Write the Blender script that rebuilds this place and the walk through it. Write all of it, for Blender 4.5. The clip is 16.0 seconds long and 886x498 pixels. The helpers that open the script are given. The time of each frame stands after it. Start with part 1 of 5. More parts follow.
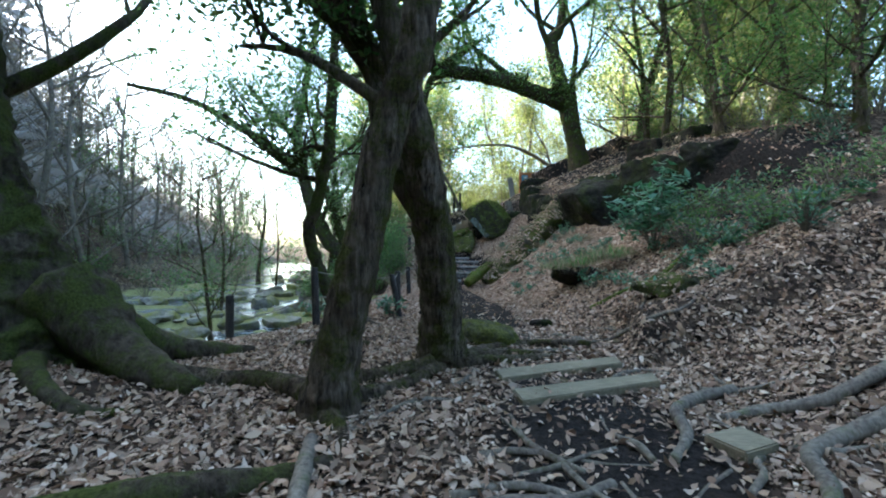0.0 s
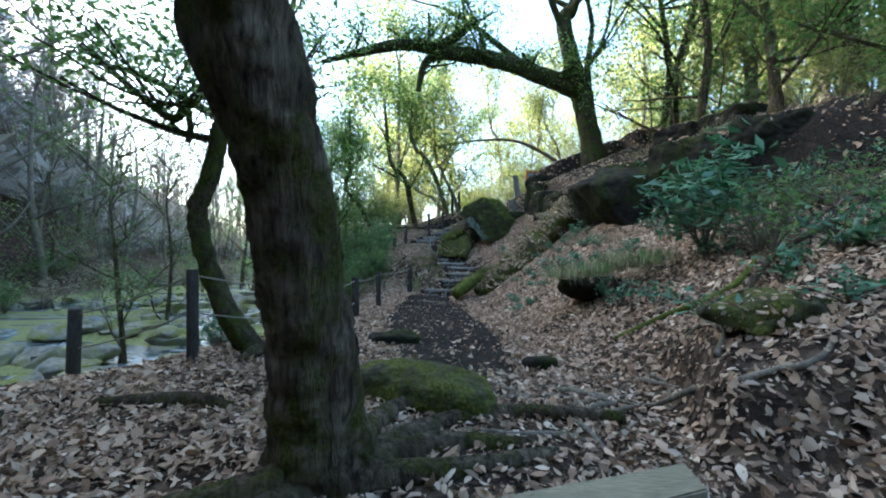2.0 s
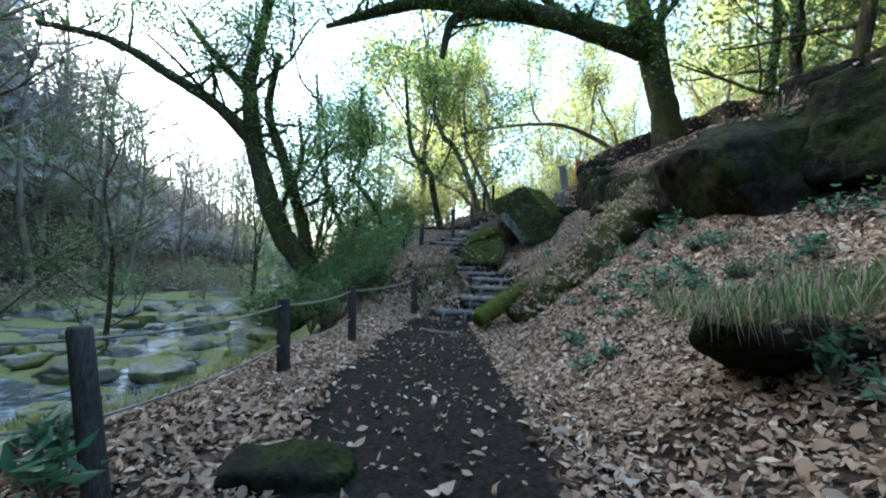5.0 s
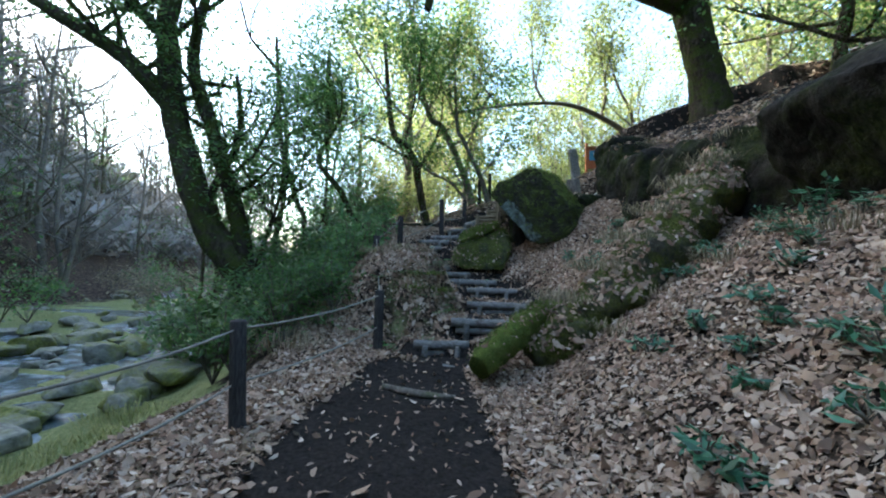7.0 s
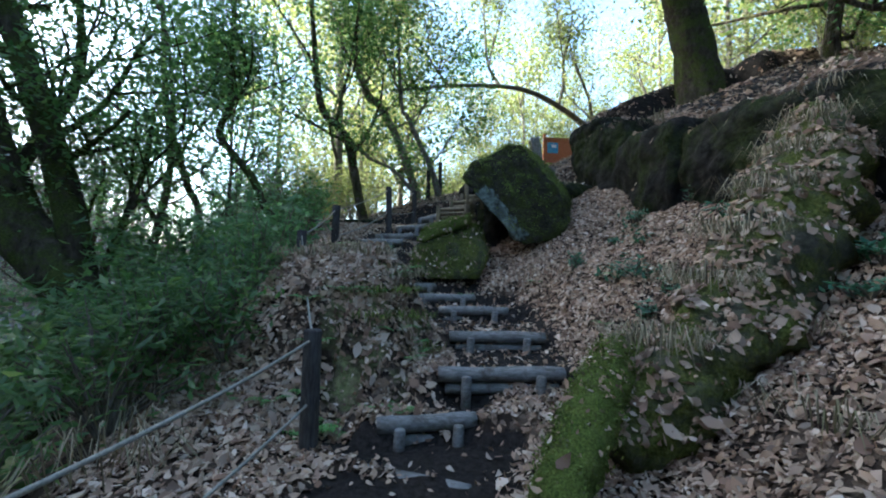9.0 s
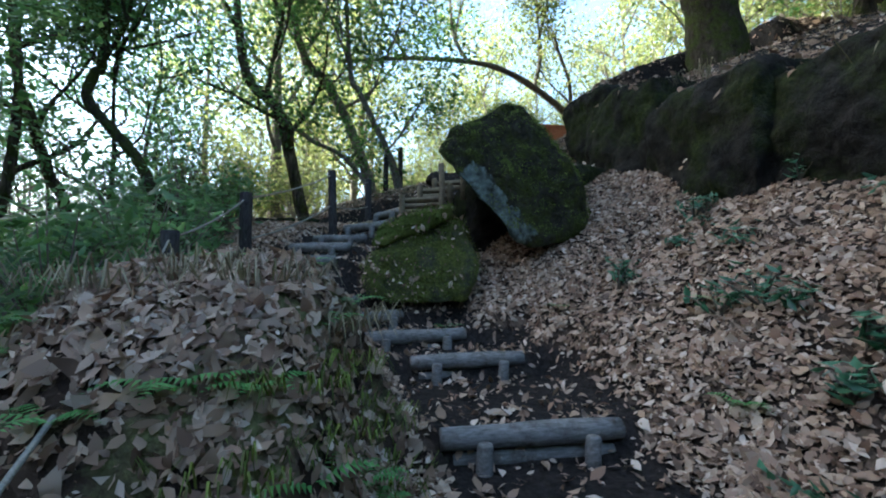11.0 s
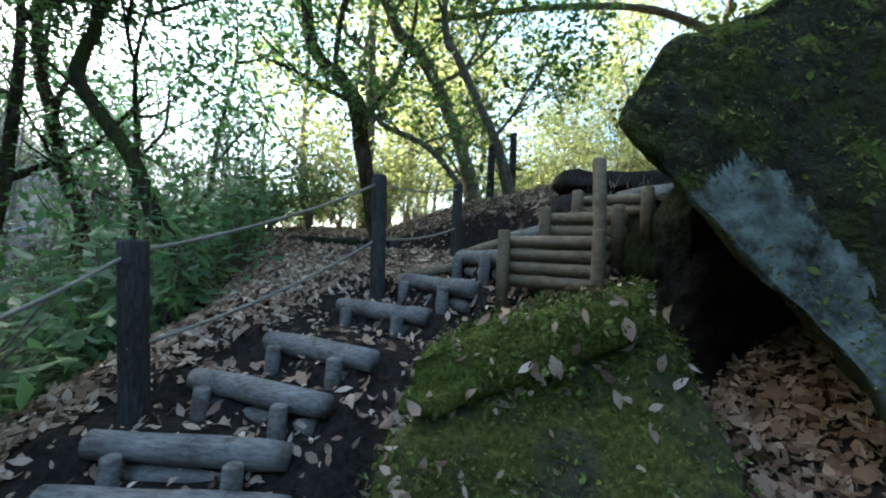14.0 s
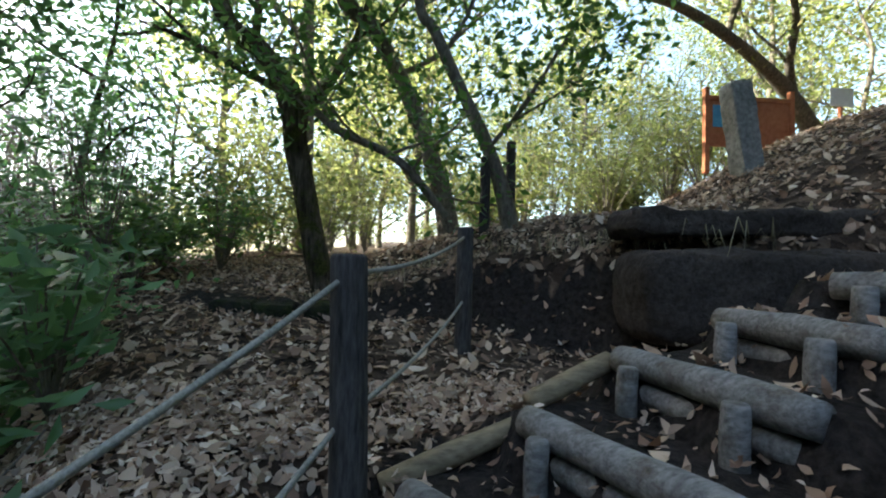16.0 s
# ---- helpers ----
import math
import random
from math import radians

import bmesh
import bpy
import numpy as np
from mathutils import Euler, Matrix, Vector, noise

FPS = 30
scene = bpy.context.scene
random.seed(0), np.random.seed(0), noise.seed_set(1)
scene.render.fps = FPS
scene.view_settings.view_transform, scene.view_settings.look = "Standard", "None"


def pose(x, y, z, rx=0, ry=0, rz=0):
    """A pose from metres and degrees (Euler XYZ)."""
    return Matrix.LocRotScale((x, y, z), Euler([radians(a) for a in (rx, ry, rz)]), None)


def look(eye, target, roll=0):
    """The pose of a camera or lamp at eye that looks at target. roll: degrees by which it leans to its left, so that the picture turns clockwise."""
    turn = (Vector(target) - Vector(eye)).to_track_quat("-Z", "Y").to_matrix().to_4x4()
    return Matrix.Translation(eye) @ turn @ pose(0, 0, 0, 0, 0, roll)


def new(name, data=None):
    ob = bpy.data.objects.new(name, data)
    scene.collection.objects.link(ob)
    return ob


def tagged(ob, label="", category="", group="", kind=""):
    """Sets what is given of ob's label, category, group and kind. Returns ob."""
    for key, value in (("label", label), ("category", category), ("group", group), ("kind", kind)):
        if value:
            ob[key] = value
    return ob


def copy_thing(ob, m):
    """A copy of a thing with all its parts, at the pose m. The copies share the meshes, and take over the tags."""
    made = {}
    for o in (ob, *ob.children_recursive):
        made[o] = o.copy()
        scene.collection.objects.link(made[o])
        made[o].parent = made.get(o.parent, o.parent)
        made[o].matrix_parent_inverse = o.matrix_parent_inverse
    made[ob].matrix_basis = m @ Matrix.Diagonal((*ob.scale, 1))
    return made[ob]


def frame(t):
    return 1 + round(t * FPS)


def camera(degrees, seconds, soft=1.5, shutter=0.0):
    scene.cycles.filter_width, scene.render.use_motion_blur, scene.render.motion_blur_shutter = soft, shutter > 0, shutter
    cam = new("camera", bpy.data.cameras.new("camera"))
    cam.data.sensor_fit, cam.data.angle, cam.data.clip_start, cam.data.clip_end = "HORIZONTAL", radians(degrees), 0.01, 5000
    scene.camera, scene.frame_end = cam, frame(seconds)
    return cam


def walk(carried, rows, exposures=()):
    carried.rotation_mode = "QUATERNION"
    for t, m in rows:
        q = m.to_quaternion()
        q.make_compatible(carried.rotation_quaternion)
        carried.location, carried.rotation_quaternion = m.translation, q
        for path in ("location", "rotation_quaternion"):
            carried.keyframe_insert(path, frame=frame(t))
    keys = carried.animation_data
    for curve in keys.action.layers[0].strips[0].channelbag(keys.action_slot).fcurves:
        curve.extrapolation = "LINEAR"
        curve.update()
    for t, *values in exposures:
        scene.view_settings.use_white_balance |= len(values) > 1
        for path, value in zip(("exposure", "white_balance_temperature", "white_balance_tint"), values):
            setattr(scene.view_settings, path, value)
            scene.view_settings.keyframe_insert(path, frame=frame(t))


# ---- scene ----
cam = camera(92.2, 16.0, soft=2.0)
METRES, EYE, TILT, LEAN, TURN = 19.5, 1.27, 0.0, 0.0, 0.0
ROWS = [
    (0.0, 0.0, 0.0, 0.0, -0.0, 0.0, 0.0),
    (0.5, 0.013, 0.0352, -0.0041, -0.05, 0.28, -0.41),
    (1.0, 0.0177, 0.066, -0.0059, 0.34, 0.48, -0.67),
    (1.5, 0.0282, 0.0996, -0.0066, 0.83, 0.73, -0.85),
    (2.0, 0.0341, 0.1256, -0.0057, 1.27, 0.93, -1.04),
    (2.5, 0.0434, 0.157, -0.0062, 1.72, 1.13, -1.23),
    (3.0, 0.0473, 0.1824, -0.0054, 2.26, 1.27, -1.36),
    (3.5, 0.0499, 0.2122, -0.0047, 3.01, 1.43, -1.58),
    (4.0, 0.0499, 0.2409, -0.0055, 3.9, 1.67, -1.84),
    (6.5, 0.0432, 0.4253, -0.0034, 8.99, 1.63, -1.71),
    (7.0, 0.0391, 0.4588, -0.0019, 5.23, 1.92, -1.82),
    (7.5, 0.0286, 0.4916, -0.0015, 1.74, 2.29, -1.76),
    (8.0, 0.0123, 0.5235, -0.0007, -1.91, 2.64, -1.62),
    (10.5, 0.0022, 0.6731, 0.003, -7.33, 2.76, -0.85),
    (11.0, 0.0072, 0.7002, 0.0086, -10.49, 3.05, -0.25),
    (11.5, 0.0258, 0.7259, 0.0164, -13.63, 3.2, 0.03),
    (12.0, 0.0366, 0.7512, 0.0233, -16.6, 3.23, -0.11),
    (12.5, 0.0449, 0.7798, 0.0308, -16.53, 3.34, -1.23),
    (13.0, 0.0427, 0.8036, 0.0353, -9.61, 2.71, -1.77),
    (13.5, 0.0353, 0.8283, 0.0422, -0.21, 1.85, -2.45),
    (14.0, 0.0241, 0.853, 0.0497, 4.77, 1.5, -2.71),
    (14.5, 0.0063, 0.8809, 0.0598, 5.11, 1.45, -2.81),
    (15.0, -0.0029, 0.9084, 0.0675, 4.54, 1.5, -2.86),
    (15.5, -0.0071, 0.9327, 0.071, 1.65, 1.83, -2.49),
    (16.0, -0.0059, 0.952, 0.0813, -3.23, 2.14, -1.71),
]
walk(cam, [(t, pose(0, 0, EYE, TILT, LEAN, TURN) @ pose(METRES * x, METRES * y, METRES * z, 90 + pitch, roll, yaw)) for t, x, y, z, yaw, pitch, roll in ROWS],
     [(0, 3.1, 5950, 1), (4, 3.15, 5850, 1), (6.5, 2.9, 5750, 1), (8, 2.8, 5550, 3), (12.5, 2.68, 5600, 3), (14, 3.05, 5850, 3), (16, 2.6, 6250, 4)])

# ---- light ----
SUN_AZ, SUN_EL = radians(-80), radians(30)
world = bpy.data.worlds.new("sky")
scene.world = world
world.use_nodes = True
wn = world.node_tree
sky = wn.nodes.new("ShaderNodeTexSky")
sky.sky_type = 'NISHITA'
sky.sun_disc = False
sky.sun_elevation, sky.sun_rotation = SUN_EL, SUN_AZ
sky.dust_density = 3.0
wn.links.new(sky.outputs[0], wn.nodes["Background"].inputs[0])
wn.nodes["Background"].inputs[1].default_value = 0.15
sun = new("sun", bpy.data.lights.new("sun", 'SUN'))
sun.data.energy, sun.data.angle, sun.data.color = 5.0, radians(0.5), (1.0, 0.93, 0.78)
SUN_DIR = Vector((math.sin(SUN_AZ) * math.cos(SUN_EL), math.cos(SUN_AZ) * math.cos(SUN_EL), math.sin(SUN_EL)))
sun.matrix_world = look(SUN_DIR * 60, (0, 0, 0))


# ---- materials ----
def material(name, rough=0.8):
    m = bpy.data.materials.new(name)
    m.use_nodes = True
    nt = m.node_tree
    p = nt.nodes["Principled BSDF"]
    p.inputs["Roughness"].default_value = rough
    p.inputs["Specular IOR Level"].default_value = 0.08
    return m, nt, p


def noise_node(nt, scale, detail=5.0, rough=0.6, stretch=None):
    tc = nt.nodes.new("ShaderNodeNewGeometry")
    n = nt.nodes.new("ShaderNodeTexNoise")
    n.inputs["Scale"].default_value, n.inputs["Detail"].default_value, n.inputs["Roughness"].default_value = scale, detail, rough
    src = tc.outputs["Position"]
    if stretch:
        mp = nt.nodes.new("ShaderNodeMapping")
        mp.inputs["Scale"].default_value = stretch
        nt.links.new(src, mp.inputs["Vector"])
        src = mp.outputs[0]
    nt.links.new(src, n.inputs["Vector"])
    return n


def ramp(nt, src, stops):
    r = nt.nodes.new("ShaderNodeValToRGB")
    while len(r.color_ramp.elements) < len(stops):
        r.color_ramp.elements.new(0.5)
    for e, (pos, col) in zip(r.color_ramp.elements, stops):
        e.position, e.color = pos, (*col, 1)
    nt.links.new(src, r.inputs[0])
    return r


def mixed(nt, fac, a, b):
    mx = nt.nodes.new("ShaderNodeMix")
    mx.data_type = 'RGBA'
    nt.links.new(fac, mx.inputs[0])
    for sock, v in ((mx.inputs[6], a), (mx.inputs[7], b)):
        if isinstance(v, tuple):
            sock.default_value = (*v, 1)
        else:
            nt.links.new(v, sock)
    return mx.outputs[2]


def bumped(nt, p, src, strength, dist):
    b = nt.nodes.new("ShaderNodeBump")
    b.inputs["Strength"].default_value, b.inputs["Distance"].default_value = strength, dist
    nt.links.new(src, b.inputs["Height"])
    nt.links.new(b.outputs[0], p.inputs["Normal"])


def two_scale(name, small, big, s_scale, b_scale, rough=0.85, bump=0.6, dist=0.02, cover=None, cover_lo=0.5, cover_hi=0.62, stretch=None):
    """Grain between the colours of small, blotches between those of big, and a growth of colour cover where a third noise is high."""
    m, nt, p = material(name, rough)
    n1 = noise_node(nt, s_scale, 6, 0.65, stretch)
    n2 = noise_node(nt, b_scale, 4, 0.55)
    c = mixed(nt, ramp(nt, n2.outputs[0], ((0.35, (0, 0, 0)), (0.65, (1, 1, 1)))).outputs[0],
              ramp(nt, n1.outputs[0], ((0.3, small[0]), (0.7, small[1]))).outputs[0],
              ramp(nt, n1.outputs[0], ((0.3, big[0]), (0.7, big[1]))).outputs[0])
    if cover:
        n3 = noise_node(nt, b_scale * 1.7, 6, 0.7)
        n4 = noise_node(nt, s_scale * 3, 3, 0.6)
        c = mixed(nt, ramp(nt, n3.outputs[0], ((cover_lo, (0, 0, 0)), (cover_hi, (1, 1, 1)))).outputs[0], c,
                  ramp(nt, n4.outputs[0], ((0.3, cover[0]), (0.7, cover[1]))).outputs[0])
    nt.links.new(c, p.inputs["Base Color"])
    bumped(nt, p, n1.outputs[0], bump, dist)
    return m


def leaf_material(name, cols, through_light, rough=0.4):
    """Thin leaves: each its own tone, gloss on top and light coming through."""
    m, nt, p = material(name, rough)
    g = nt.nodes.new("ShaderNodeNewGeometry")
    n = len(cols)
    r = ramp(nt, g.outputs["Random Per Island"], [(i / max(1, n - 1), c) for i, c in enumerate(cols)])
    nt.links.new(r.outputs[0], p.inputs["Base Color"])
    p.inputs["Specular IOR Level"].default_value = 0.4 if rough < 0.6 else 0.12
    t = nt.nodes.new("ShaderNodeBsdfTranslucent")
    hs = nt.nodes.new("ShaderNodeHueSaturation")
    hs.inputs["Saturation"].default_value, hs.inputs["Value"].default_value, hs.inputs["Hue"].default_value = 1.1, 2.0, 0.49
    nt.links.new(r.outputs[0], hs.inputs["Color"])
    nt.links.new(hs.outputs[0], t.inputs["Color"])
    mx = nt.nodes.new("ShaderNodeMixShader")
    mx.inputs[0].default_value = through_light
    nt.links.new(p.outputs[0], mx.inputs[1])
    nt.links.new(t.outputs[0], mx.inputs[2])
    nt.links.new(mx.outputs[0], nt.nodes["Material Output"].inputs[0])
    return m


BARK = two_scale("bark", ((0.009, 0.007, 0.005), (0.1, 0.074, 0.05)), ((0.016, 0.012, 0.009), (0.27, 0.22, 0.165)), 15, 2.6, 0.95, 1.0, 0.09,
                 ((0.028, 0.032, 0.009), (0.1, 0.1, 0.03)), 0.46, 0.6, stretch=(1.5, 1.5, 0.24))
BARK_PALE = two_scale("pale bark", ((0.06, 0.05, 0.04), (0.2, 0.17, 0.14)), ((0.1, 0.085, 0.065), (0.28, 0.25, 0.2)), 30, 3, 0.9, 0.8, 0.015,
                      ((0.05, 0.065, 0.02), (0.11, 0.13, 0.045)), 0.55, 0.75, stretch=(1, 1, 0.35))
BARK_MOSS = two_scale("mossy bark", ((0.012, 0.0095, 0.007), (0.075, 0.06, 0.044)), ((0.02, 0.016, 0.012), (0.12, 0.098, 0.072)), 16, 2.0, 0.95, 1.0, 0.05,
                      ((0.03, 0.04, 0.01), (0.09, 0.105, 0.028)), 0.42, 0.58, stretch=(1, 1, 0.5))
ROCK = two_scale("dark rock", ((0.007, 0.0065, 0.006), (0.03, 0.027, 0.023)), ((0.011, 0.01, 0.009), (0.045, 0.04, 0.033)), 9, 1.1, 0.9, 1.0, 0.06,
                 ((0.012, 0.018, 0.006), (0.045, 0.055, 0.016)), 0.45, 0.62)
BOULDER = two_scale("boulder stone", ((0.014, 0.013, 0.01), (0.06, 0.055, 0.042)), ((0.02, 0.02, 0.013), (0.08, 0.076, 0.05)), 15, 3.0, 0.95, 1.0, 0.07,
                    ((0.025, 0.032, 0.009), (0.09, 0.1, 0.028)), 0.42, 0.6)
ROCK_MOSS = two_scale("mossy rock", ((0.03, 0.028, 0.02), (0.1, 0.092, 0.068)), ((0.03, 0.033, 0.018), (0.1, 0.1, 0.055)), 14, 2.2, 0.95, 1.0, 0.05,
                      ((0.04, 0.05, 0.01), (0.15, 0.16, 0.04)), 0.4, 0.56)
ROCK_PALE = two_scale("lichen rock", ((0.05, 0.06, 0.05), (0.27, 0.33, 0.29)), ((0.03, 0.033, 0.026), (0.15, 0.175, 0.15)), 13, 5, 0.9, 0.8, 0.03,
                      ((0.015, 0.016, 0.012), (0.06, 0.06, 0.045)), 0.5, 0.62)
MOSS = two_scale("moss", ((0.032, 0.048, 0.01), (0.144, 0.192, 0.04)), ((0.056, 0.064, 0.016), (0.208, 0.24, 0.056)), 70, 5, 1.0, 1.0, 0.03)
RIVER_ROCK = two_scale("river rock", ((0.1, 0.1, 0.085), (0.3, 0.29, 0.25)), ((0.13, 0.125, 0.1), (0.36, 0.34, 0.28)), 8, 0.8, 0.85, 0.7, 0.05,
                       ((0.1, 0.11, 0.03), (0.26, 0.26, 0.08)), 0.44, 0.6)
LOG_GREY = two_scale("weathered log", ((0.08, 0.076, 0.07), (0.24, 0.23, 0.215)), ((0.11, 0.105, 0.097), (0.3, 0.29, 0.27)), 28, 5, 0.85, 0.7, 0.008,
                     ((0.05, 0.044, 0.036), (0.13, 0.11, 0.085)), 0.5, 0.68, stretch=(0.5, 2.2, 2.2))
LOG_NEW = two_scale("peeled log", ((0.15, 0.115, 0.07), (0.3, 0.24, 0.15)), ((0.11, 0.085, 0.055), (0.24, 0.19, 0.12)), 22, 4, 0.75, 0.5, 0.006,
                    ((0.13, 0.1, 0.07), (0.25, 0.2, 0.13)), 0.58, 0.75, stretch=(0.6, 2, 2))
POST = two_scale("dark post wood", ((0.022, 0.02, 0.019), (0.075, 0.07, 0.066)), ((0.03, 0.027, 0.026), (0.1, 0.092, 0.086)), 40, 5, 0.85, 0.6, 0.006, stretch=(2, 2, 0.3))
PLANK = two_scale("grey plank", ((0.130, 0.114, 0.078), (0.260, 0.228, 0.155)), ((0.169, 0.150, 0.100), (0.312, 0.270, 0.185)), 30, 4, 0.85, 0.35, 0.004,
                  ((0.091, 0.072, 0.048), (0.182, 0.144, 0.095)), 0.56, 0.75, stretch=(0.4, 2.5, 2))
ROPE = two_scale("rope fibre", ((0.2, 0.185, 0.15), (0.36, 0.34, 0.29)), ((0.16, 0.15, 0.12), (0.3, 0.28, 0.24)), 120, 6, 0.95, 0.8, 0.004)
SOIL = two_scale("bare soil", ((0.022, 0.018, 0.015), (0.06, 0.05, 0.043)), ((0.03, 0.025, 0.021), (0.085, 0.07, 0.06)), 30, 1.6, 0.95, 0.8, 0.02)
STONE_POST = two_scale("stone post", ((0.14, 0.14, 0.13), (0.36, 0.35, 0.33)), ((0.1, 0.1, 0.09), (0.28, 0.27, 0.25)), 18, 3, 0.9, 0.6, 0.01)
SIGN_RED = two_scale("red-brown paint", ((0.32, 0.12, 0.06), (0.45, 0.19, 0.1)), ((0.28, 0.1, 0.05), (0.42, 0.16, 0.085)), 14, 2, 0.6, 0.2, 0.003)
PAPER = two_scale("white notice", ((0.7, 0.7, 0.68), (0.82, 0.82, 0.8)), ((0.66, 0.66, 0.64), (0.8, 0.8, 0.78)), 20, 5, 0.6, 0.1, 0.001)
BLUE = two_scale("blue print", ((0.05, 0.2, 0.42), (0.12, 0.34, 0.56)), ((0.06, 0.25, 0.45), (0.2, 0.45, 0.6)), 30, 8, 0.5, 0.1, 0.001)
LITTER = leaf_material("fallen leaf", [(0.088, 0.056, 0.037), (0.275, 0.175, 0.119), (0.45, 0.331, 0.237), (0.175, 0.106, 0.069), (0.625, 0.512, 0.4), (0.125, 0.081, 0.056), (0.4, 0.275, 0.181), (0.237, 0.163, 0.112), (0.537, 0.413, 0.3), (0.15, 0.1, 0.069)], 0.08, 0.75)
GREEN = leaf_material("evergreen leaf", [(0.03, 0.065, 0.02), (0.065, 0.13, 0.038), (0.1, 0.17, 0.055), (0.045, 0.1, 0.03), (0.14, 0.2, 0.065)], 0.5)
LIME = leaf_material("sunlit leaf", [(0.08, 0.11, 0.035), (0.15, 0.175, 0.06), (0.2, 0.21, 0.085), (0.11, 0.14, 0.05), (0.24, 0.22, 0.11)], 0.6, 0.5)
SHRUB = leaf_material("shrub leaf", [(0.025, 0.075, 0.035), (0.05, 0.13, 0.065), (0.08, 0.19, 0.1), (0.04, 0.1, 0.05)], 0.2, 0.3)
FERN = leaf_material("fern leaf", [(0.06, 0.16, 0.04), (0.1, 0.24, 0.06), (0.14, 0.3, 0.09)], 0.3, 0.5)
BROAD = leaf_material("broad leaf", [(0.05, 0.11, 0.04), (0.09, 0.17, 0.065), (0.13, 0.23, 0.095), (0.07, 0.14, 0.06)], 0.5, 0.35)
TUFT = leaf_material("moss tuft", [(0.051, 0.07, 0.016), (0.109, 0.138, 0.032), (0.174, 0.217, 0.051), (0.072, 0.094, 0.023), (0.123, 0.116, 0.052)], 0.15, 0.9)
# twigs paled to carry the haze over the far hillside
HAZE_TWIG = leaf_material("haze-pale twig", [(0.2, 0.18, 0.16), (0.32, 0.3, 0.28), (0.42, 0.39, 0.36), (0.26, 0.22, 0.18)], 0.1, 0.9)
STREAM_GRASS = leaf_material("stream grass", [(0.12, 0.14, 0.05), (0.2, 0.21, 0.08), (0.28, 0.27, 0.12), (0.16, 0.16, 0.06)], 0.3, 0.8)
DRY = leaf_material("dry grass", [(0.1, 0.085, 0.055), (0.2, 0.17, 0.11), (0.3, 0.26, 0.17), (0.13, 0.12, 0.06)], 0.15, 0.8)

WATER, nt, p = material("stream water", 0.06)
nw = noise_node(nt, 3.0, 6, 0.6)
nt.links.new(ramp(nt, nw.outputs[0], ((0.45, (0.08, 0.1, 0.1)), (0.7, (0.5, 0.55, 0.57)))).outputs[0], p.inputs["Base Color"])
p.inputs["Specular IOR Level"].default_value = 0.5
bumped(nt, p, nw.outputs[0], 0.4, 0.05)

# ground: leaf-strewn humus, bare trodden soil and moss where the masks say so
GROUND, nt, p = material("forest floor", 0.95)
vo = nt.nodes.new("ShaderNodeTexVoronoi")
vo.inputs["Scale"].default_value = 13.0
vo.inputs["Randomness"].default_value = 1.0
geo_n = nt.nodes.new("ShaderNodeNewGeometry")
dis = noise_node(nt, 7.0, 4)
va = nt.nodes.new("ShaderNodeVectorMath")
va.operation = 'MULTIPLY_ADD'
va.inputs[1].default_value = (0.22, 0.22, 0.22)
nt.links.new(dis.outputs[1], va.inputs[0])
nt.links.new(geo_n.outputs["Position"], va.inputs[2])
nt.links.new(va.outputs[0], vo.inputs["Vector"])
sep = nt.nodes.new("ShaderNodeSeparateColor")
nt.links.new(vo.outputs["Color"], sep.inputs[0])
leafy = ramp(nt, sep.outputs[0], ((0.0, (0.014, 0.01, 0.008)), (0.35, (0.045, 0.031, 0.022)), (0.6, (0.075, 0.052, 0.037)), (0.85, (0.14, 0.1, 0.07)), (1.0, (0.03, 0.021, 0.015))))
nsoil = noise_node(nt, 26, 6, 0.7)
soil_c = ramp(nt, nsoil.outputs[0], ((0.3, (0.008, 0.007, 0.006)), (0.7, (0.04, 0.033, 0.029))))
att = nt.nodes.new("ShaderNodeAttribute")
att.attribute_name = "cover"
asep = nt.nodes.new("ShaderNodeSeparateColor")
nt.links.new(att.outputs["Color"], asep.inputs[0])
medges = noise_node(nt, 3.0, 6, 0.7)
ad = nt.nodes.new("ShaderNodeMath")
ad.operation = 'MULTIPLY_ADD'
ad.inputs[1].default_value = 0.9
nt.links.new(medges.outputs[0], ad.inputs[0])
nt.links.new(asep.outputs[0], ad.inputs[2])
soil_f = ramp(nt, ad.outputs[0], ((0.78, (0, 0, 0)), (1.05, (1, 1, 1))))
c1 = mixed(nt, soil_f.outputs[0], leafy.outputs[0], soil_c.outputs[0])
ad2 = nt.nodes.new("ShaderNodeMath")
ad2.operation = 'MULTIPLY_ADD'
ad2.inputs[1].default_value = 0.9
nt.links.new(medges.outputs[0], ad2.inputs[0])
nt.links.new(asep.outputs[1], ad2.inputs[2])
moss_f = ramp(nt, ad2.outputs[0], ((0.82, (0, 0, 0)), (1.0, (1, 1, 1))))
nm = noise_node(nt, 18, 5, 0.7)
moss_c = ramp(nt, nm.outputs[0], ((0.3, (0.11, 0.125, 0.045)), (0.7, (0.3, 0.3, 0.13))))
c2 = mixed(nt, moss_f.outputs[0], c1, moss_c.outputs[0])
nt.links.new(c2, p.inputs["Base Color"])
hm = nt.nodes.new("ShaderNodeMath")
hm.operation = 'ADD'
nt.links.new(vo.outputs["Distance"], hm.inputs[0])
nt.links.new(nsoil.outputs[0], hm.inputs[1])
bumped(nt, p, hm.outputs[0], 0.7, 0.03)

# ---- shape helpers ----
ORIGIN = {}


def thing(name, at, label, category, group="", kind=""):
    """An Empty at the thing's base, which parents its parts."""
    ob = new(name)
    ob.location = at
    ob.empty_display_size = 0.1
    ORIGIN[ob.name] = Vector(at)
    return tagged(ob, label, category, group, kind)


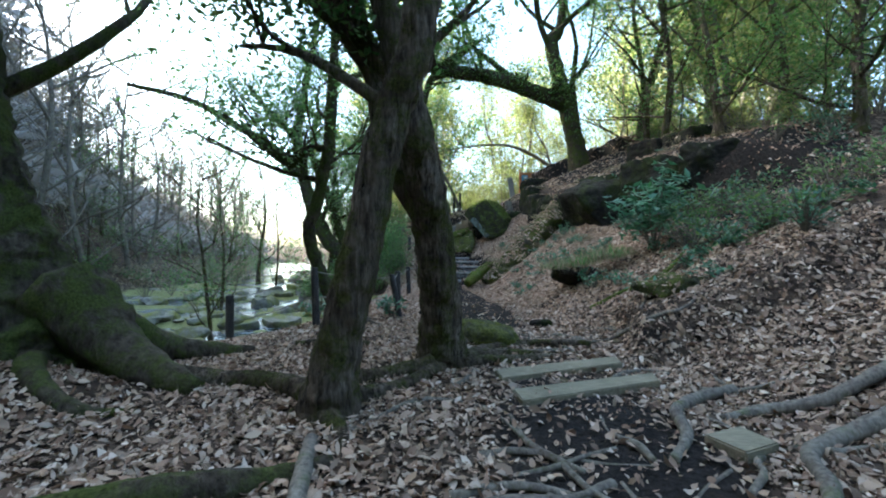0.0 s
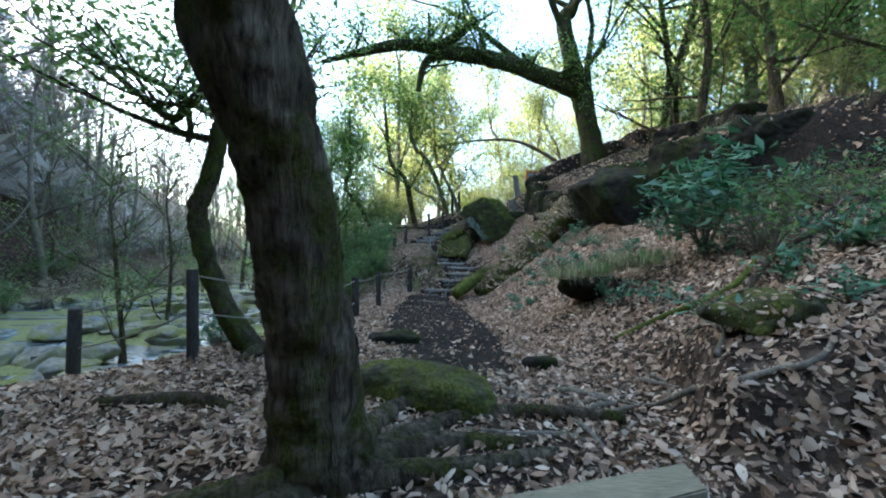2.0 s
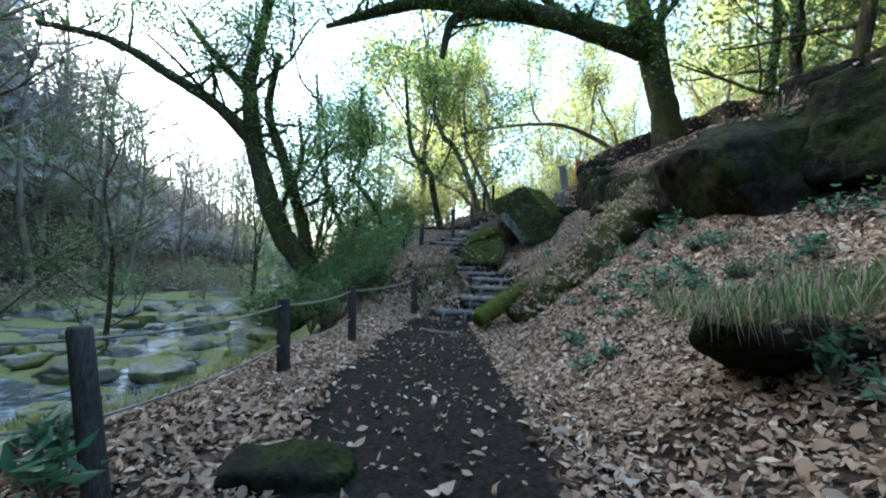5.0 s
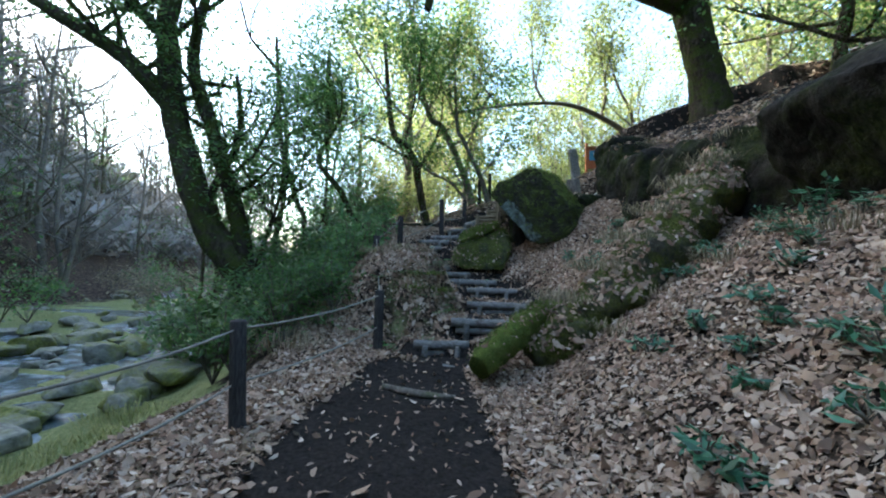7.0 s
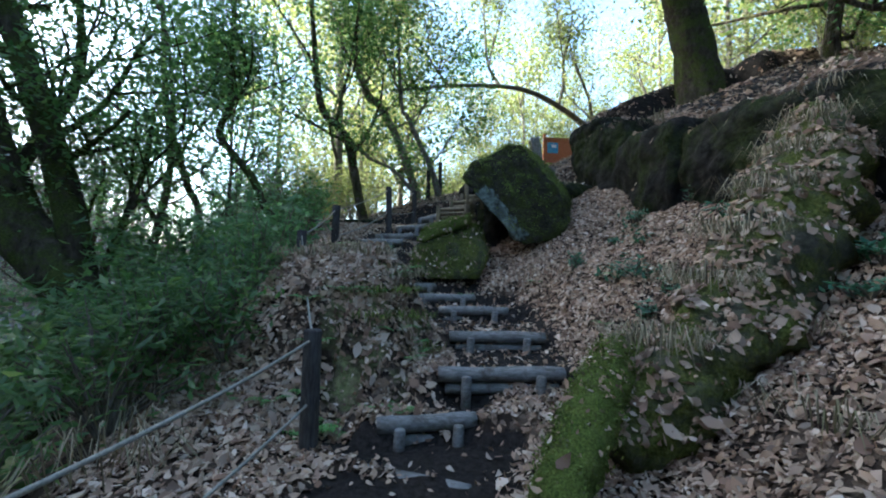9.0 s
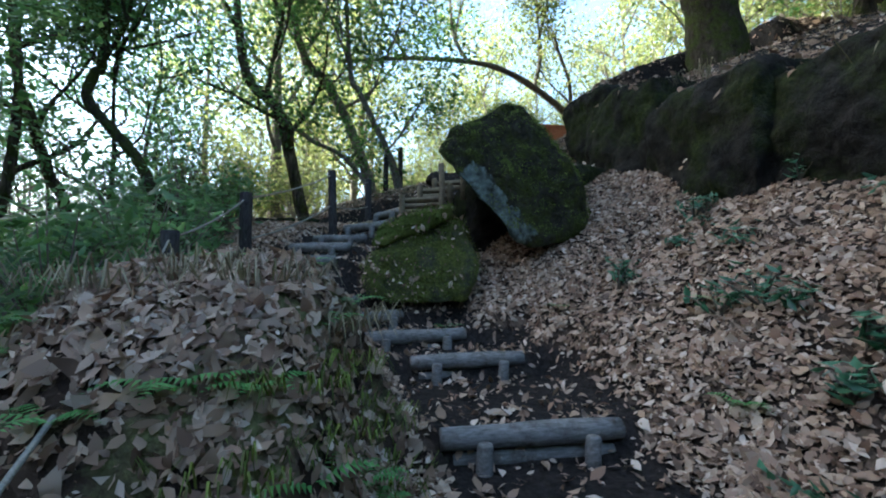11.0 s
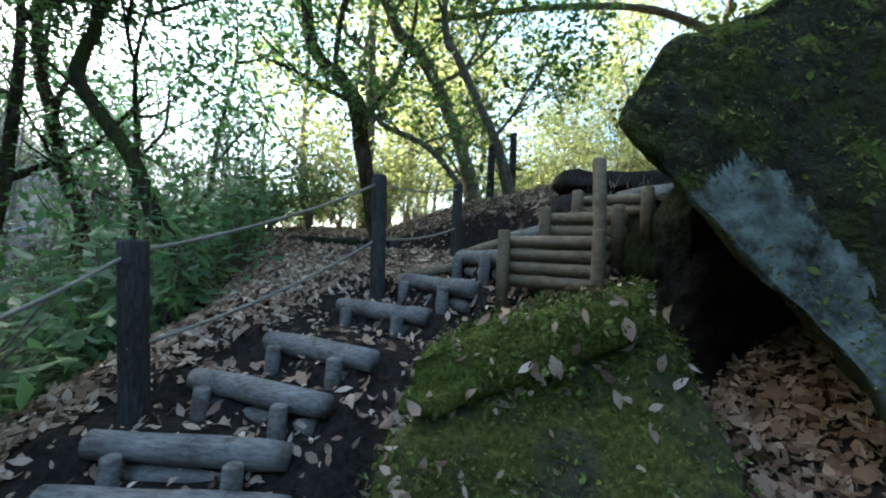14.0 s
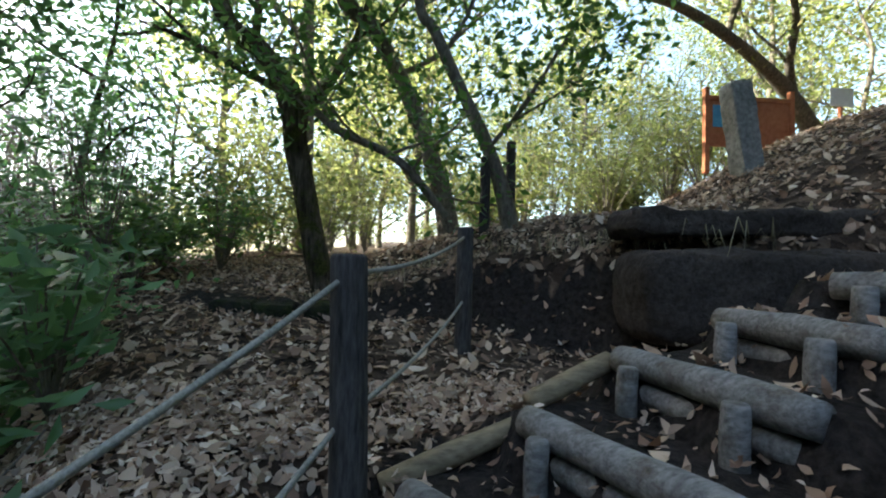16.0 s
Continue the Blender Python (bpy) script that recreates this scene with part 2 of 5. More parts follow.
def mesh_of(name, verts, faces, mat, smooth=True):
    me = bpy.data.meshes.new(name)
    me.from_pydata([tuple(v) for v in verts], [], [tuple(f) for f in faces])
    me.materials.append(mat)
    if smooth:
        me.shade_smooth()
    me.update()
    return me


def add(name, verts, faces, mat, parent=None, label="", smooth=True):
    """One mesh object from world places, under parent."""
    o = ORIGIN[parent.name] if parent else Vector((0, 0, 0))
    vs = np.asarray(verts, float) - np.array(o)
    ob = new(name, mesh_of(name, vs.tolist(), faces, mat, smooth))
    if parent:
        ob.parent = parent
        ORIGIN[ob.name] = o
    if label:
        ob["label"] = label
    return ob


def tube(points, radii, sides=10, rough=0.0, seed=0, caps=True, wob=2.0):
    """A round limb along points with radii, its skin uneven by rough."""
    pts = [Vector(q) for q in points]
    vs, fs = [], []
    prev = None
    for i, q in enumerate(pts):
        d = (pts[min(i + 1, len(pts) - 1)] - pts[max(i - 1, 0)]).normalized()
        if prev is None:
            up = Vector((0, 0, 1)) if abs(d.z) < 0.9 else Vector((1, 0, 0))
            u = d.cross(up).normalized()
        else:
            u = (prev - d * prev.dot(d)).normalized()
        prev = u
        w = d.cross(u)
        for k in range(sides):
            a = 2 * math.pi * k / sides
            n = u * math.cos(a) + w * math.sin(a)
            r = radii[i]
            if rough:
                r *= 1 + rough * noise.noise((q + n * radii[i]) * wob + Vector((seed, 0, seed))) + 0.6 * rough * noise.noise((q + n * radii[i]) * wob * 3.1)
            vs.append(q + n * r)
    m = len(pts)
    for i in range(m - 1):
        for k in range(sides):
            k2 = (k + 1) % sides
            fs.append((i * sides + k, i * sides + k2, (i + 1) * sides + k2, (i + 1) * sides + k))
    if caps:
        fs.append(tuple(range(sides))[::-1])
        fs.append(tuple((m - 1) * sides + k for k in range(sides)))
    return vs, fs


def spline(ctrl, n):
    """n points and radii along control rows (x, y, z, r), Catmull-Rom."""
    c = np.array(ctrl, float)
    c = np.vstack([2 * c[0] - c[1], c, 2 * c[-1] - c[-2]])
    out = []
    segs = len(c) - 3
    for j in range(n):
        t = j / (n - 1) * segs
        i = min(int(t), segs - 1)
        f = t - i
        a, b, d, e = c[i], c[i + 1], c[i + 2], c[i + 3]
        out.append(0.5 * (2 * b + (d - a) * f + (2 * a - 5 * b + 4 * d - e) * f * f + (3 * b - a - 3 * d + e) * f ** 3))
    out = np.array(out)
    return out[:, :3], np.maximum(out[:, 3], 0.004)


def joined(parts):
    vs, fs = [], []
    for v, f in parts:
        o = len(vs)
        vs.extend(v)
        fs.extend([tuple(i + o for i in q) for q in f])
    return vs, fs


def leaf_cloud(centres, normals, size, rng, slim=0.5, fold=0.12, spread=0.6):
    """Leaves, each four points folded along the rib, at centres, facing about normals."""
    n = len(centres)
    c = np.asarray(centres, float)
    nn = np.asarray(normals, float) + rng.normal(0, spread, (n, 3))
    nn /= np.linalg.norm(nn, axis=1)[:, None] + 1e-9
    a = rng.normal(0, 1, (n, 3))
    a -= nn * (a * nn).sum(1)[:, None]
    a /= np.linalg.norm(a, axis=1)[:, None] + 1e-9
    b = np.cross(nn, a)
    s = (np.asarray(size) * rng.uniform(0.6, 1.3, n))[:, None]
    v = np.stack([c - a * s * 0.5, c + b * s * slim * 0.5 - nn * s * fold, c + a * s * 0.5, c - b * s * slim * 0.5 - nn * s * fold], 1).reshape(-1, 3)
    i = np.arange(n)[:, None] * 4
    f = np.concatenate([i + np.array([[0, 1, 2]]), i + np.array([[0, 2, 3]])], 0)
    return v, f


def curled_leaves(centres, normals, size, rng, spread):
    """Dry leaves: a pointed oval of six points, bent along and across."""
    n = len(centres)
    c = np.asarray(centres, float)
    nn = np.asarray(normals, float) + rng.normal(0, spread, (n, 3))
    nn /= np.linalg.norm(nn, axis=1)[:, None]
    a = rng.normal(0, 1, (n, 3))
    a -= nn * (a * nn).sum(1)[:, None]
    a /= np.linalg.norm(a, axis=1)[:, None]
    b = np.cross(nn, a)
    s = (size * np.clip(np.exp(rng.normal(-0.1, 0.42, n)), 0.35, 2.1))[:, None]
    w = rng.uniform(0.15, 0.31, n)[:, None]
    cu = rng.normal(0.05, 0.13, n)[:, None]
    k = rng.normal(0.06, 0.07, n)[:, None]
    v = np.stack([c - a * s * 0.5 + nn * s * cu, c - a * s * 0.15 + b * s * w + nn * s * k, c + a * s * 0.2 + b * s * w * 0.85 + nn * s * k, c + a * s * 0.55 + nn * s * cu * 1.4,
                  c + a * s * 0.2 - b * s * w * 0.85 + nn * s * k, c - a * s * 0.15 - b * s * w + nn * s * k], 1).reshape(-1, 3)
    i = np.arange(n)[:, None] * 6
    f = np.concatenate([i + np.array([[0, 1, 5]]), i + np.array([[1, 2, 5]]), i + np.array([[2, 4, 5]]), i + np.array([[2, 3, 4]])], 0)
    return v, f


def fast_mesh(name, v, f, mat, smooth=False):
    """Large meshes of triangles straight from arrays."""
    me = bpy.data.meshes.new(name)
    me.vertices.add(len(v))
    me.vertices.foreach_set("co", np.asarray(v, np.float32).ravel())
    me.loops.add(len(f) * 3)
    me.loops.foreach_set("vertex_index", np.asarray(f, np.int32).ravel())
    me.polygons.add(len(f))
    me.polygons.foreach_set("loop_start", np.arange(0, len(f) * 3, 3, dtype=np.int32))
    me.materials.append(mat)
    me.update(calc_edges=True)
    if smooth:
        me.shade_smooth()
    return me


def add_fast(name, v, f, mat, parent=None, label=""):
    o = ORIGIN[parent.name] if parent else Vector((0, 0, 0))
    ob = new(name, fast_mesh(name, np.asarray(v) - np.array(o), f, mat))
    if parent:
        ob.parent = parent
    if label:
        ob["label"] = label
    return ob


def rock_mesh(corners, cuts=3, amp=0.08, freq=2.0, seed=0, smooth=0.35):
    """A boulder: the hull of its corners, cut finer, worn round and roughened."""
    bm = bmesh.new()
    for c in corners:
        bm.verts.new(c)
    bmesh.ops.convex_hull(bm, input=bm.verts)
    bmesh.ops.triangulate(bm, faces=bm.faces)
    for i in range(cuts):
        bmesh.ops.subdivide_edges(bm, edges=bm.edges, cuts=1, use_grid_fill=True)
        bmesh.ops.triangulate(bm, faces=bm.faces)
        if i >= 1:
            bmesh.ops.smooth_vert(bm, verts=bm.verts, factor=smooth, use_axis_x=True, use_axis_y=True, use_axis_z=True)
    bm.normal_update()
    sv = Vector((seed * 3.7, seed * 1.3, seed))
    for v in bm.verts:
        q = v.co * freq + sv
        v.co += v.normal * amp * (noise.noise(q) + 0.5 * noise.noise(q * 2.3) + 0.3 * noise.noise(q * 5.1))
    vs = [v.co.copy() for v in bm.verts]
    bm.verts.index_update()
    fs = [tuple(v.index for v in f.verts) for f in bm.faces]
    bm.free()
    return vs, fs


def blob(c, size, seed, n=14):
    """Corners of a rough stone of that size round c."""
    r = random.Random(seed)
    out = []
    for i in range(n):
        th, ph = r.uniform(0, 2 * math.pi), math.acos(r.uniform(-1, 1))
        k = r.uniform(0.85, 1.1)
        out.append((c[0] + size[0] * 0.5 * k * math.sin(ph) * math.cos(th), c[1] + size[1] * 0.5 * k * math.sin(ph) * math.sin(th), c[2] + size[2] * 0.5 * k * math.cos(ph)))
    return out

# ---- the lie of the land ----
# steps: left end, right end, height of the log's top
STEPS = [((-0.54, 14.3), (0.47, 13.85), 0.07), ((-0.1, 14.5), (0.62, 14.62), 0.22), ((0.36, 14.92), (1.42, 14.95), 0.48),
         ((0.54, 15.85), (1.55, 15.85), 0.64), ((0.5, 16.95), (1.42, 17.0), 0.8), ((0.12, 17.32), (1.05, 17.5), 0.93),
         ((-0.14, 17.48), (0.5, 17.97), 1.06), ((-0.5, 17.6), (0.06, 18.05), 1.2), ((-1.12, 18.12), (-0.2, 18.2), 1.33),
         ((-1.12, 18.32), (-0.27, 18.36), 1.46), ((-0.98, 18.78), (-0.18, 18.52), 1.62), ((-0.74, 19.08), (-0.03, 18.75), 1.78),
         ((-0.53, 19.72), (0.16, 19.36), 1.93), ((-0.13, 20.06), (0.44, 19.4), 2.12), ((0.32, 20.2), (0.68, 19.5), 2.33),
         ((0.78, 20.4), (0.97, 19.65), 2.53), ((1.24, 20.4), (1.3, 19.75), 2.71), ((1.61, 20.25), (1.9, 19.75), 2.88)]


def curve(v, xs, ys):
    return float(np.interp(v, xs, ys))


def sstep(a, b, v):
    t = min(1.0, max(0.0, (v - a) / (b - a)))
    return t * t * (3 - 2 * t)


def tread(x, y):
    """Height of the stair at a place and how surely the place is on it."""
    best, sure = None, 0.0
    if not (-1.9 < x < 3.0 and 13.2 < y < 21.3):
        return best, sure
    for (l, r, z), nxt in zip(STEPS, STEPS[1:] + [((2.1, 20.4), (2.5, 19.8), 3.0)]):
        lx, ly, rx, ry = l[0], l[1], r[0], r[1]
        dx, dy = rx - lx, ry - ly
        ln = math.hypot(dx, dy)
        u = ((x - lx) * dx + (y - ly) * dy) / ln
        d = (-(x - lx) * dy + (y - ly) * dx) / ln
        mx, my = (nxt[0][0] + nxt[1][0]) / 2, (nxt[0][1] + nxt[1][1]) / 2
        reach = (-(mx - lx) * dy + (my - ly) * dx) / ln + 0.12
        if -0.02 <= d <= max(reach, 0.25):
            out = max(0.0, -u, u - ln)
            s = 1 - sstep(0.05, 0.45, out)
            if s > 0 and (best is None or s >= sure - 0.2):
                best, sure = z - 0.045, max(s, sure)
    return best, sure


def land(x, y):
    zb = curve(y, (-30, 0, 13.4, 14.6, 15.8, 17.2, 18.2, 19.2, 20.2, 22, 24, 28, 40, 80), (0.3, 0, 0, 0.2, 0.6, 0.85, 1.3, 1.75, 2.1, 2.3, 2.6, 3.0, 3.6, 6))
    # bank behind the turn of the stair
    by = curve(x, (-4, -2.4, 0.3, 1.6, 2.6, 4), (24.5, 23.0, 22.3, 21.3, 20.9, 20.6))
    by += 0.16 * noise.noise(Vector((x * 1.6, 2.0, 0)))
    up = sstep(by - 0.08, by + 0.3, y) * sstep(-4.0, -2.2, x)
    crest = curve(x, (-2.4, -1.5, -0.5, 0.6, 1.5, 4.0), (2.25, 2.6, 2.98, 3.26, 3.36, 3.5))
    zb += up * max(0.0, crest - 0.34 + 0.34 * sstep(by + 0.2, by + 1.6, y) + 0.03 * (y - by) - zb)
    xr = curve(y, (-10, 0, 4, 7, 10, 13, 14.5, 16, 17.5, 19, 20.5, 24, 30), (2.5, 2.6, 2.5, 2.0, 1.6, 1.15, 1.6, 1.6, 1.45, 1.3, 2.3, 3.0, 4.5))
    sl = curve(y, (-10, 0, 5, 8, 11, 13, 16.5, 18.5, 21, 25, 35), (0.35, 0.4, 0.45, 0.55, 0.62, 0.78, 0.75, 0.6, 0.5, 0.36, 0.25))
    r = max(0.0, x - xr)
    s2 = min(sl, 0.42)
    rise = sl * (r - 0.18 * (1 - math.exp(-r / 0.18)))
    if r > 2.2:
        rise -= (r - 2.2) * (sl - s2)
    if r > 6.3:
        rise -= (r - 6.3) * (s2 - 0.12)
    lx = curve(y, (9, 10.5, 11.6, 13.3, 16.4, 18.5, 20.5, 21.5), (7.4, 6.2, 5.4, 4.5, 3.75, 3.7, 3.7, 4.2))
    ledge = (1.3 - 0.35 * sstep(14, 17, y)) * sstep(lx - 0.02, lx + 0.5, x) * sstep(8.0, 10.5, y) * (1 - sstep(20.6, 22.5, y))
    # little bluff above the planks
    ledge += 0.4 * sstep(2.35, 2.55, x + 0.25 * math.sin(y * 1.7)) * sstep(4.6, 5.2, y) * (1 - sstep(6.0, 7.0, y))
    z = zb + rise + ledge
    # rise below the sign
    z += 0.45 * math.exp(-((x - 5.2) / 1.9) ** 2 - ((y - 24.3) / 1.8) ** 2)
    # mound beside the lower steps
    z += 0.88 * math.exp(-(((x + 0.55) / 0.84) ** 2 + ((y - 15.75) / 0.85) ** 2) ** 2.2)
    # litter heaped against the great tree
    z += 0.32 * math.exp(-((x + 3.5) / 0.9) ** 2 - ((y - 3.4) / 0.6) ** 2)
    # down to the stream
    xl = curve(y, (-10, 1, 3.5, 5.5, 7.5, 9, 13, 14.5, 17, 18.5, 20, 22.5, 25), (-9, -7.5, -5.2, -3.0, -1.9, -1.35, -1.25, -1.35, -1.7, -1.3, -0.95, -2.3, -4))
    drop = sstep(0, 3.0 + 0.12 * max(0, y - 14), xl - x)
    z = z * (1 - drop) + drop * (-1.15)
    far = max(0.0, -15.5 - 0.22 * y + 3.5 - x) if y > -40 else 20.0
    # hillside up to y 29 heightened out of view to block the sun
    hill = curve(y, (-150, -60, 29, 35, 60, 90, 140), (34, 78, 78, 33, 23, 12, 6))
    z += hill * (0.55 * sstep(0, 34, far) + 0.45 * sstep(20, 75, far)) + 0.06 * min(far, 12)
    # uneven ground
    q = Vector((x, y, 0))
    z += 0.05 * noise.noise(q * 0.8) + 0.03 * noise.noise(q * 2.3) + 0.012 * noise.noise(q * 6)
    if z < -0.7:
        z += 0.25 * noise.noise(q * 0.55 + Vector((5, 0, 0))) + 0.14 * noise.noise(q * 1.6)
    tz, s = tread(x, y)
    if s > 0:
        z = z * (1 - s) + (tz + 0.012 * noise.noise(q * 5)) * s
    return z


def cover(x, y):
    """How much bare soil and how much moss the ground shows; soil also paints upslope shade."""
    cx = curve(y, (-4, 0, 4, 6, 8, 10, 12, 14), (0.8, 0.9, 1.1, 0.85, 0.65, 0.35, 0.15, 0.05))
    w = curve(y, (-4, 3, 6, 8, 10, 12, 14), (0.9, 0.7, 0.5, 0.7, 0.85, 0.75, 0.5))
    soil = (1 - sstep(w * 0.7, w * 1.35, abs(x - cx))) * sstep(-6, 0, y) * (1 - sstep(13.6, 14.2, y))
    soil *= 0.42 + 0.58 * sstep(6.0, 8.0, y) + 0.2 * (1 - sstep(3.0, 4.5, y))
    soil = max(soil, tread(x, y)[1] * 0.9)
    by = curve(x, (-4, -2.4, 0.3, 1.6, 2.6, 4), (24.5, 23.0, 22.3, 21.3, 20.9, 20.6))
    if -2.5 < x < 3.2 and by - 0.15 < y < by + 0.22:
        soil = 1.0
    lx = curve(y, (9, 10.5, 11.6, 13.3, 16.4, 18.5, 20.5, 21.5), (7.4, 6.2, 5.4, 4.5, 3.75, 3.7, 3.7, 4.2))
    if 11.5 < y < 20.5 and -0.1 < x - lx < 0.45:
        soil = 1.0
    # upper slope: soil mask raised to darken it in place of canopy shade
    if x > 4.3 and 6.0 < y < 22.0:
        soil = max(soil, 0.62 * sstep(4.3, 5.4, x))
    if 2.3 < x < 3.0 and 4.6 < y < 6.2:
        soil = max(soil, 0.35)
    moss = 0.0
    m = ((x + 0.2) / 0.7) ** 2 + ((y - 15.6) / 0.9) ** 2
    if m < 1.3:
        moss, soil = 0.4 * (1 - sstep(0.7, 1.3, m)), soil * 0.4
    if land_z(x, y) < -0.2 and x > -16:
        moss = 0.75
        soil *= 0.3
    return soil, moss


LAND = {}


def land_z(x, y):
    k = (round(x, 3), round(y, 3))
    if k not in LAND:
        LAND[k] = land(*k)
    return LAND[k]


def spread_axis(lo, hi, step, far, grow=1.25):
    a = list(np.arange(lo, hi + 1e-6, step))
    s, q = step, a[-1]
    while q < far:
        s *= grow
        q += s
        a.append(q)
    s, q = step, a[0]
    while q > -far:
        s *= grow
        q -= s
        a.insert(0, q)
    return [float(round(v, 3)) for v in a]


GX, GY = spread_axis(-5.0, 8.0, 0.1, 900), spread_axis(-1.5, 27.0, 0.1, 900)
gv = [(x, y, land_z(x, y)) for y in GY for x in GX]
nx = len(GX)
gf = [(j * nx + i, j * nx + i + 1, (j + 1) * nx + i + 1, (j + 1) * nx + i) for j in range(len(GY) - 1) for i in range(nx - 1)]
ground = new("ground", mesh_of("ground", gv, gf, GROUND))
tagged(ground, "forest floor of brown fallen leaves, dark trodden soil and mossy stream bed", "ground", kind="structure")
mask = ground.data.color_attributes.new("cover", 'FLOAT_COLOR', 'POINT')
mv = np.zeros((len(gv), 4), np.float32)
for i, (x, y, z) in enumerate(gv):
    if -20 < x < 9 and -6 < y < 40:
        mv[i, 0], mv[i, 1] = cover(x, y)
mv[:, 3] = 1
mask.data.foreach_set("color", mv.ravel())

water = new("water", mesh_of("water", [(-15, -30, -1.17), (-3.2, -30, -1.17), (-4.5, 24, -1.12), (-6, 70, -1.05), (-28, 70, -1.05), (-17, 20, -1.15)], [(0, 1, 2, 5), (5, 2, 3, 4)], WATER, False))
tagged(water, "shallow clear stream running between mossy rocks", "water", kind="structure")

# ---- trees ----
def limbs(start, d, length, r, depth, rng, out, tips, bend=0.35, up=0.1, fork=3):
    """A limb and its forks, as control rows; tips gather where leaves grow."""
    n = 5
    q, rows = Vector(start), []
    d = Vector(d).normalized()
    for i in range(n):
        rows.append((*q, r * (1 - 0.6 * i / (n - 1))))
        if depth <= 1 and i >= 1:
            tips.append((q.copy(), d.copy()))
        d = (d + Vector((rng.uniform(-bend, bend), rng.uniform(-bend, bend), rng.uniform(-bend, bend) * 0.6 + up))).normalized()
        q = q + d * length / (n - 1)
    out.append(rows)
    if depth > 0:
        for k in range(fork):
            i = rng.randint(1, n - 1)
            b = Vector(rows[i][:3])
            nd = (d + Vector((rng.uniform(-1, 1), rng.uniform(-1, 1), rng.uniform(-0.3, 0.7)))).normalized()
            limbs(b, nd, length * rng.uniform(0.5, 0.75), rows[i][3] * 0.62, depth - 1, rng, out, tips, bend, up, fork)


def tree(ctrl, label, seed, branches, leaves=4000, leaf=0.1, mat=None, leaf_mat=None, rough=0.1, sides=14, cluster=0.35, roots=(), moss_base=False, group="", name="tree", fork=3, depth=2, arms=(), fine=12, wob=2.0):
    """A tree from its trunk's control rows (x, y, z, r); branches are (share of the trunk's height, direction, length, radius)."""
    rng, nr = random.Random(seed), np.random.default_rng(seed)
    mat = mat or BARK
    base = ctrl[0][:3]
    t = thing(name, base, label, "tree", group)
    pts, rad = spline(ctrl, fine * (len(ctrl) - 1))
    add("trunk", *tube(pts, rad, sides, rough, seed, wob=wob), mat, t)
    tips = []
    for share, d, length, r in branches:
        i = int(share * (len(pts) - 1))
        rows_all = []
        limbs(pts[i], d, length, r, depth, rng, rows_all, tips, fork=fork)
        geo = []
        for rows in rows_all:
            p2, r2 = spline(rows, 9 if rows is rows_all[0] else 6)
            geo.append(tube(p2, r2, 7 if rows is rows_all[0] else 4, 0.08 if rows is rows_all[0] else 0, seed, caps=False))
        add("limb", *joined(geo), mat, t)
    for rows in arms:
        p2, r2 = spline(rows, 8 * (len(rows) - 1))
        geo = [tube(p2, r2, 9, 0.12, seed, caps=False)]
        side = []
        for k in range(3, len(p2) - 1, 3):
            d = (rng.uniform(-1, 1), rng.uniform(-1, 1), rng.uniform(-0.1, 0.9))
            limbs(p2[k], d, rng.uniform(0.9, 1.8), r2[k] * 0.4, 1, rng, side, tips, fork=2)
        for sr_ in side:
            p3, r3 = spline(sr_, 6)
            geo.append(tube(p3, r3, 4, caps=False))
        add("limb", *joined(geo), mat, t)
    if leaves and tips:
        if not group:
            leaves, leaf = int(leaves * 2.2), leaf * 0.78
        idx = nr.integers(0, len(tips), leaves)
        tp = np.array([tuple(a) for a, b in tips])[idx]
        c = tp + nr.normal(0, cluster, (leaves, 3)) * np.array([1, 1, 0.6])
        add_fast("crown", *leaf_cloud(c, np.tile((0, 0, 1.0), (leaves, 1)), leaf, nr), leaf_mat or GREEN, t)
    for rows in roots:
        g = [(x, y, land_z(x, y) + dz, r) for x, y, dz, r in rows]
        p2, r2 = spline(g, 8 * (len(g) - 1))
        add("root", *tube(p2, r2, 8, 0.22, seed + len(g), wob=4), BARK_MOSS if moss_base else BARK, t)
    return t


def up_dirs(n, seed, tilt=0.5, lean=(0, 0)):
    r = random.Random(seed)
    return [(math.cos(a) + lean[0], math.sin(a) + lean[1], tilt + r.uniform(-0.2, 0.3)) for a in (i * 2.4 + r.uniform(0, 0.7) for i in range(n))]


# the leaning pair beside the path
tree([(-0.95, 3.30, -0.15, 0.285), (-0.90, 3.30, -0.02, 0.249), (-0.80, 3.30, 0.57, 0.173), (-0.63, 3.30, 1.27, 0.160), (-0.51, 3.30, 1.89, 0.150), (-0.37, 3.30, 2.37, 0.147), (-0.20, 3.30, 2.85, 0.141), (-0.15, 3.30, 3.20, 0.135), (0.25, 3.40, 4.20, 0.103), (0.30, 3.80, 6.50, 0.069)],
     "leaning tree with rough flaking dark bark beside the path", 3, [(0.55, (-0.6, 0.5, 0.6), 3.0, 0.06), (0.92, (0.7, 0.3, 0.5), 3, 0.06), (0.9, (0, 0.5, 0.8), 3, 0.05), (0.98, (-0.8, 0.2, 0.5), 3, 0.05)], 5000, 0.13, BARK, rough=0.16, sides=40, fine=26, wob=6.5,
     roots=[[(-0.9, 3.2, 0.05, 0.1), (-0.7, 2.9, 0.0, 0.06), (-0.6, 2.5, -0.05, 0.03)], [(-1.0, 3.5, 0.08, 0.12), (-1.5, 3.8, 0.05, 0.1), (-2.1, 3.9, 0.03, 0.1), (-2.8, 3.9, 0.06, 0.13)],
            [(-0.85, 3.45, 0.06, 0.1), (-0.4, 3.9, 0.02, 0.07), (0.0, 4.5, 0.04, 0.08)]])
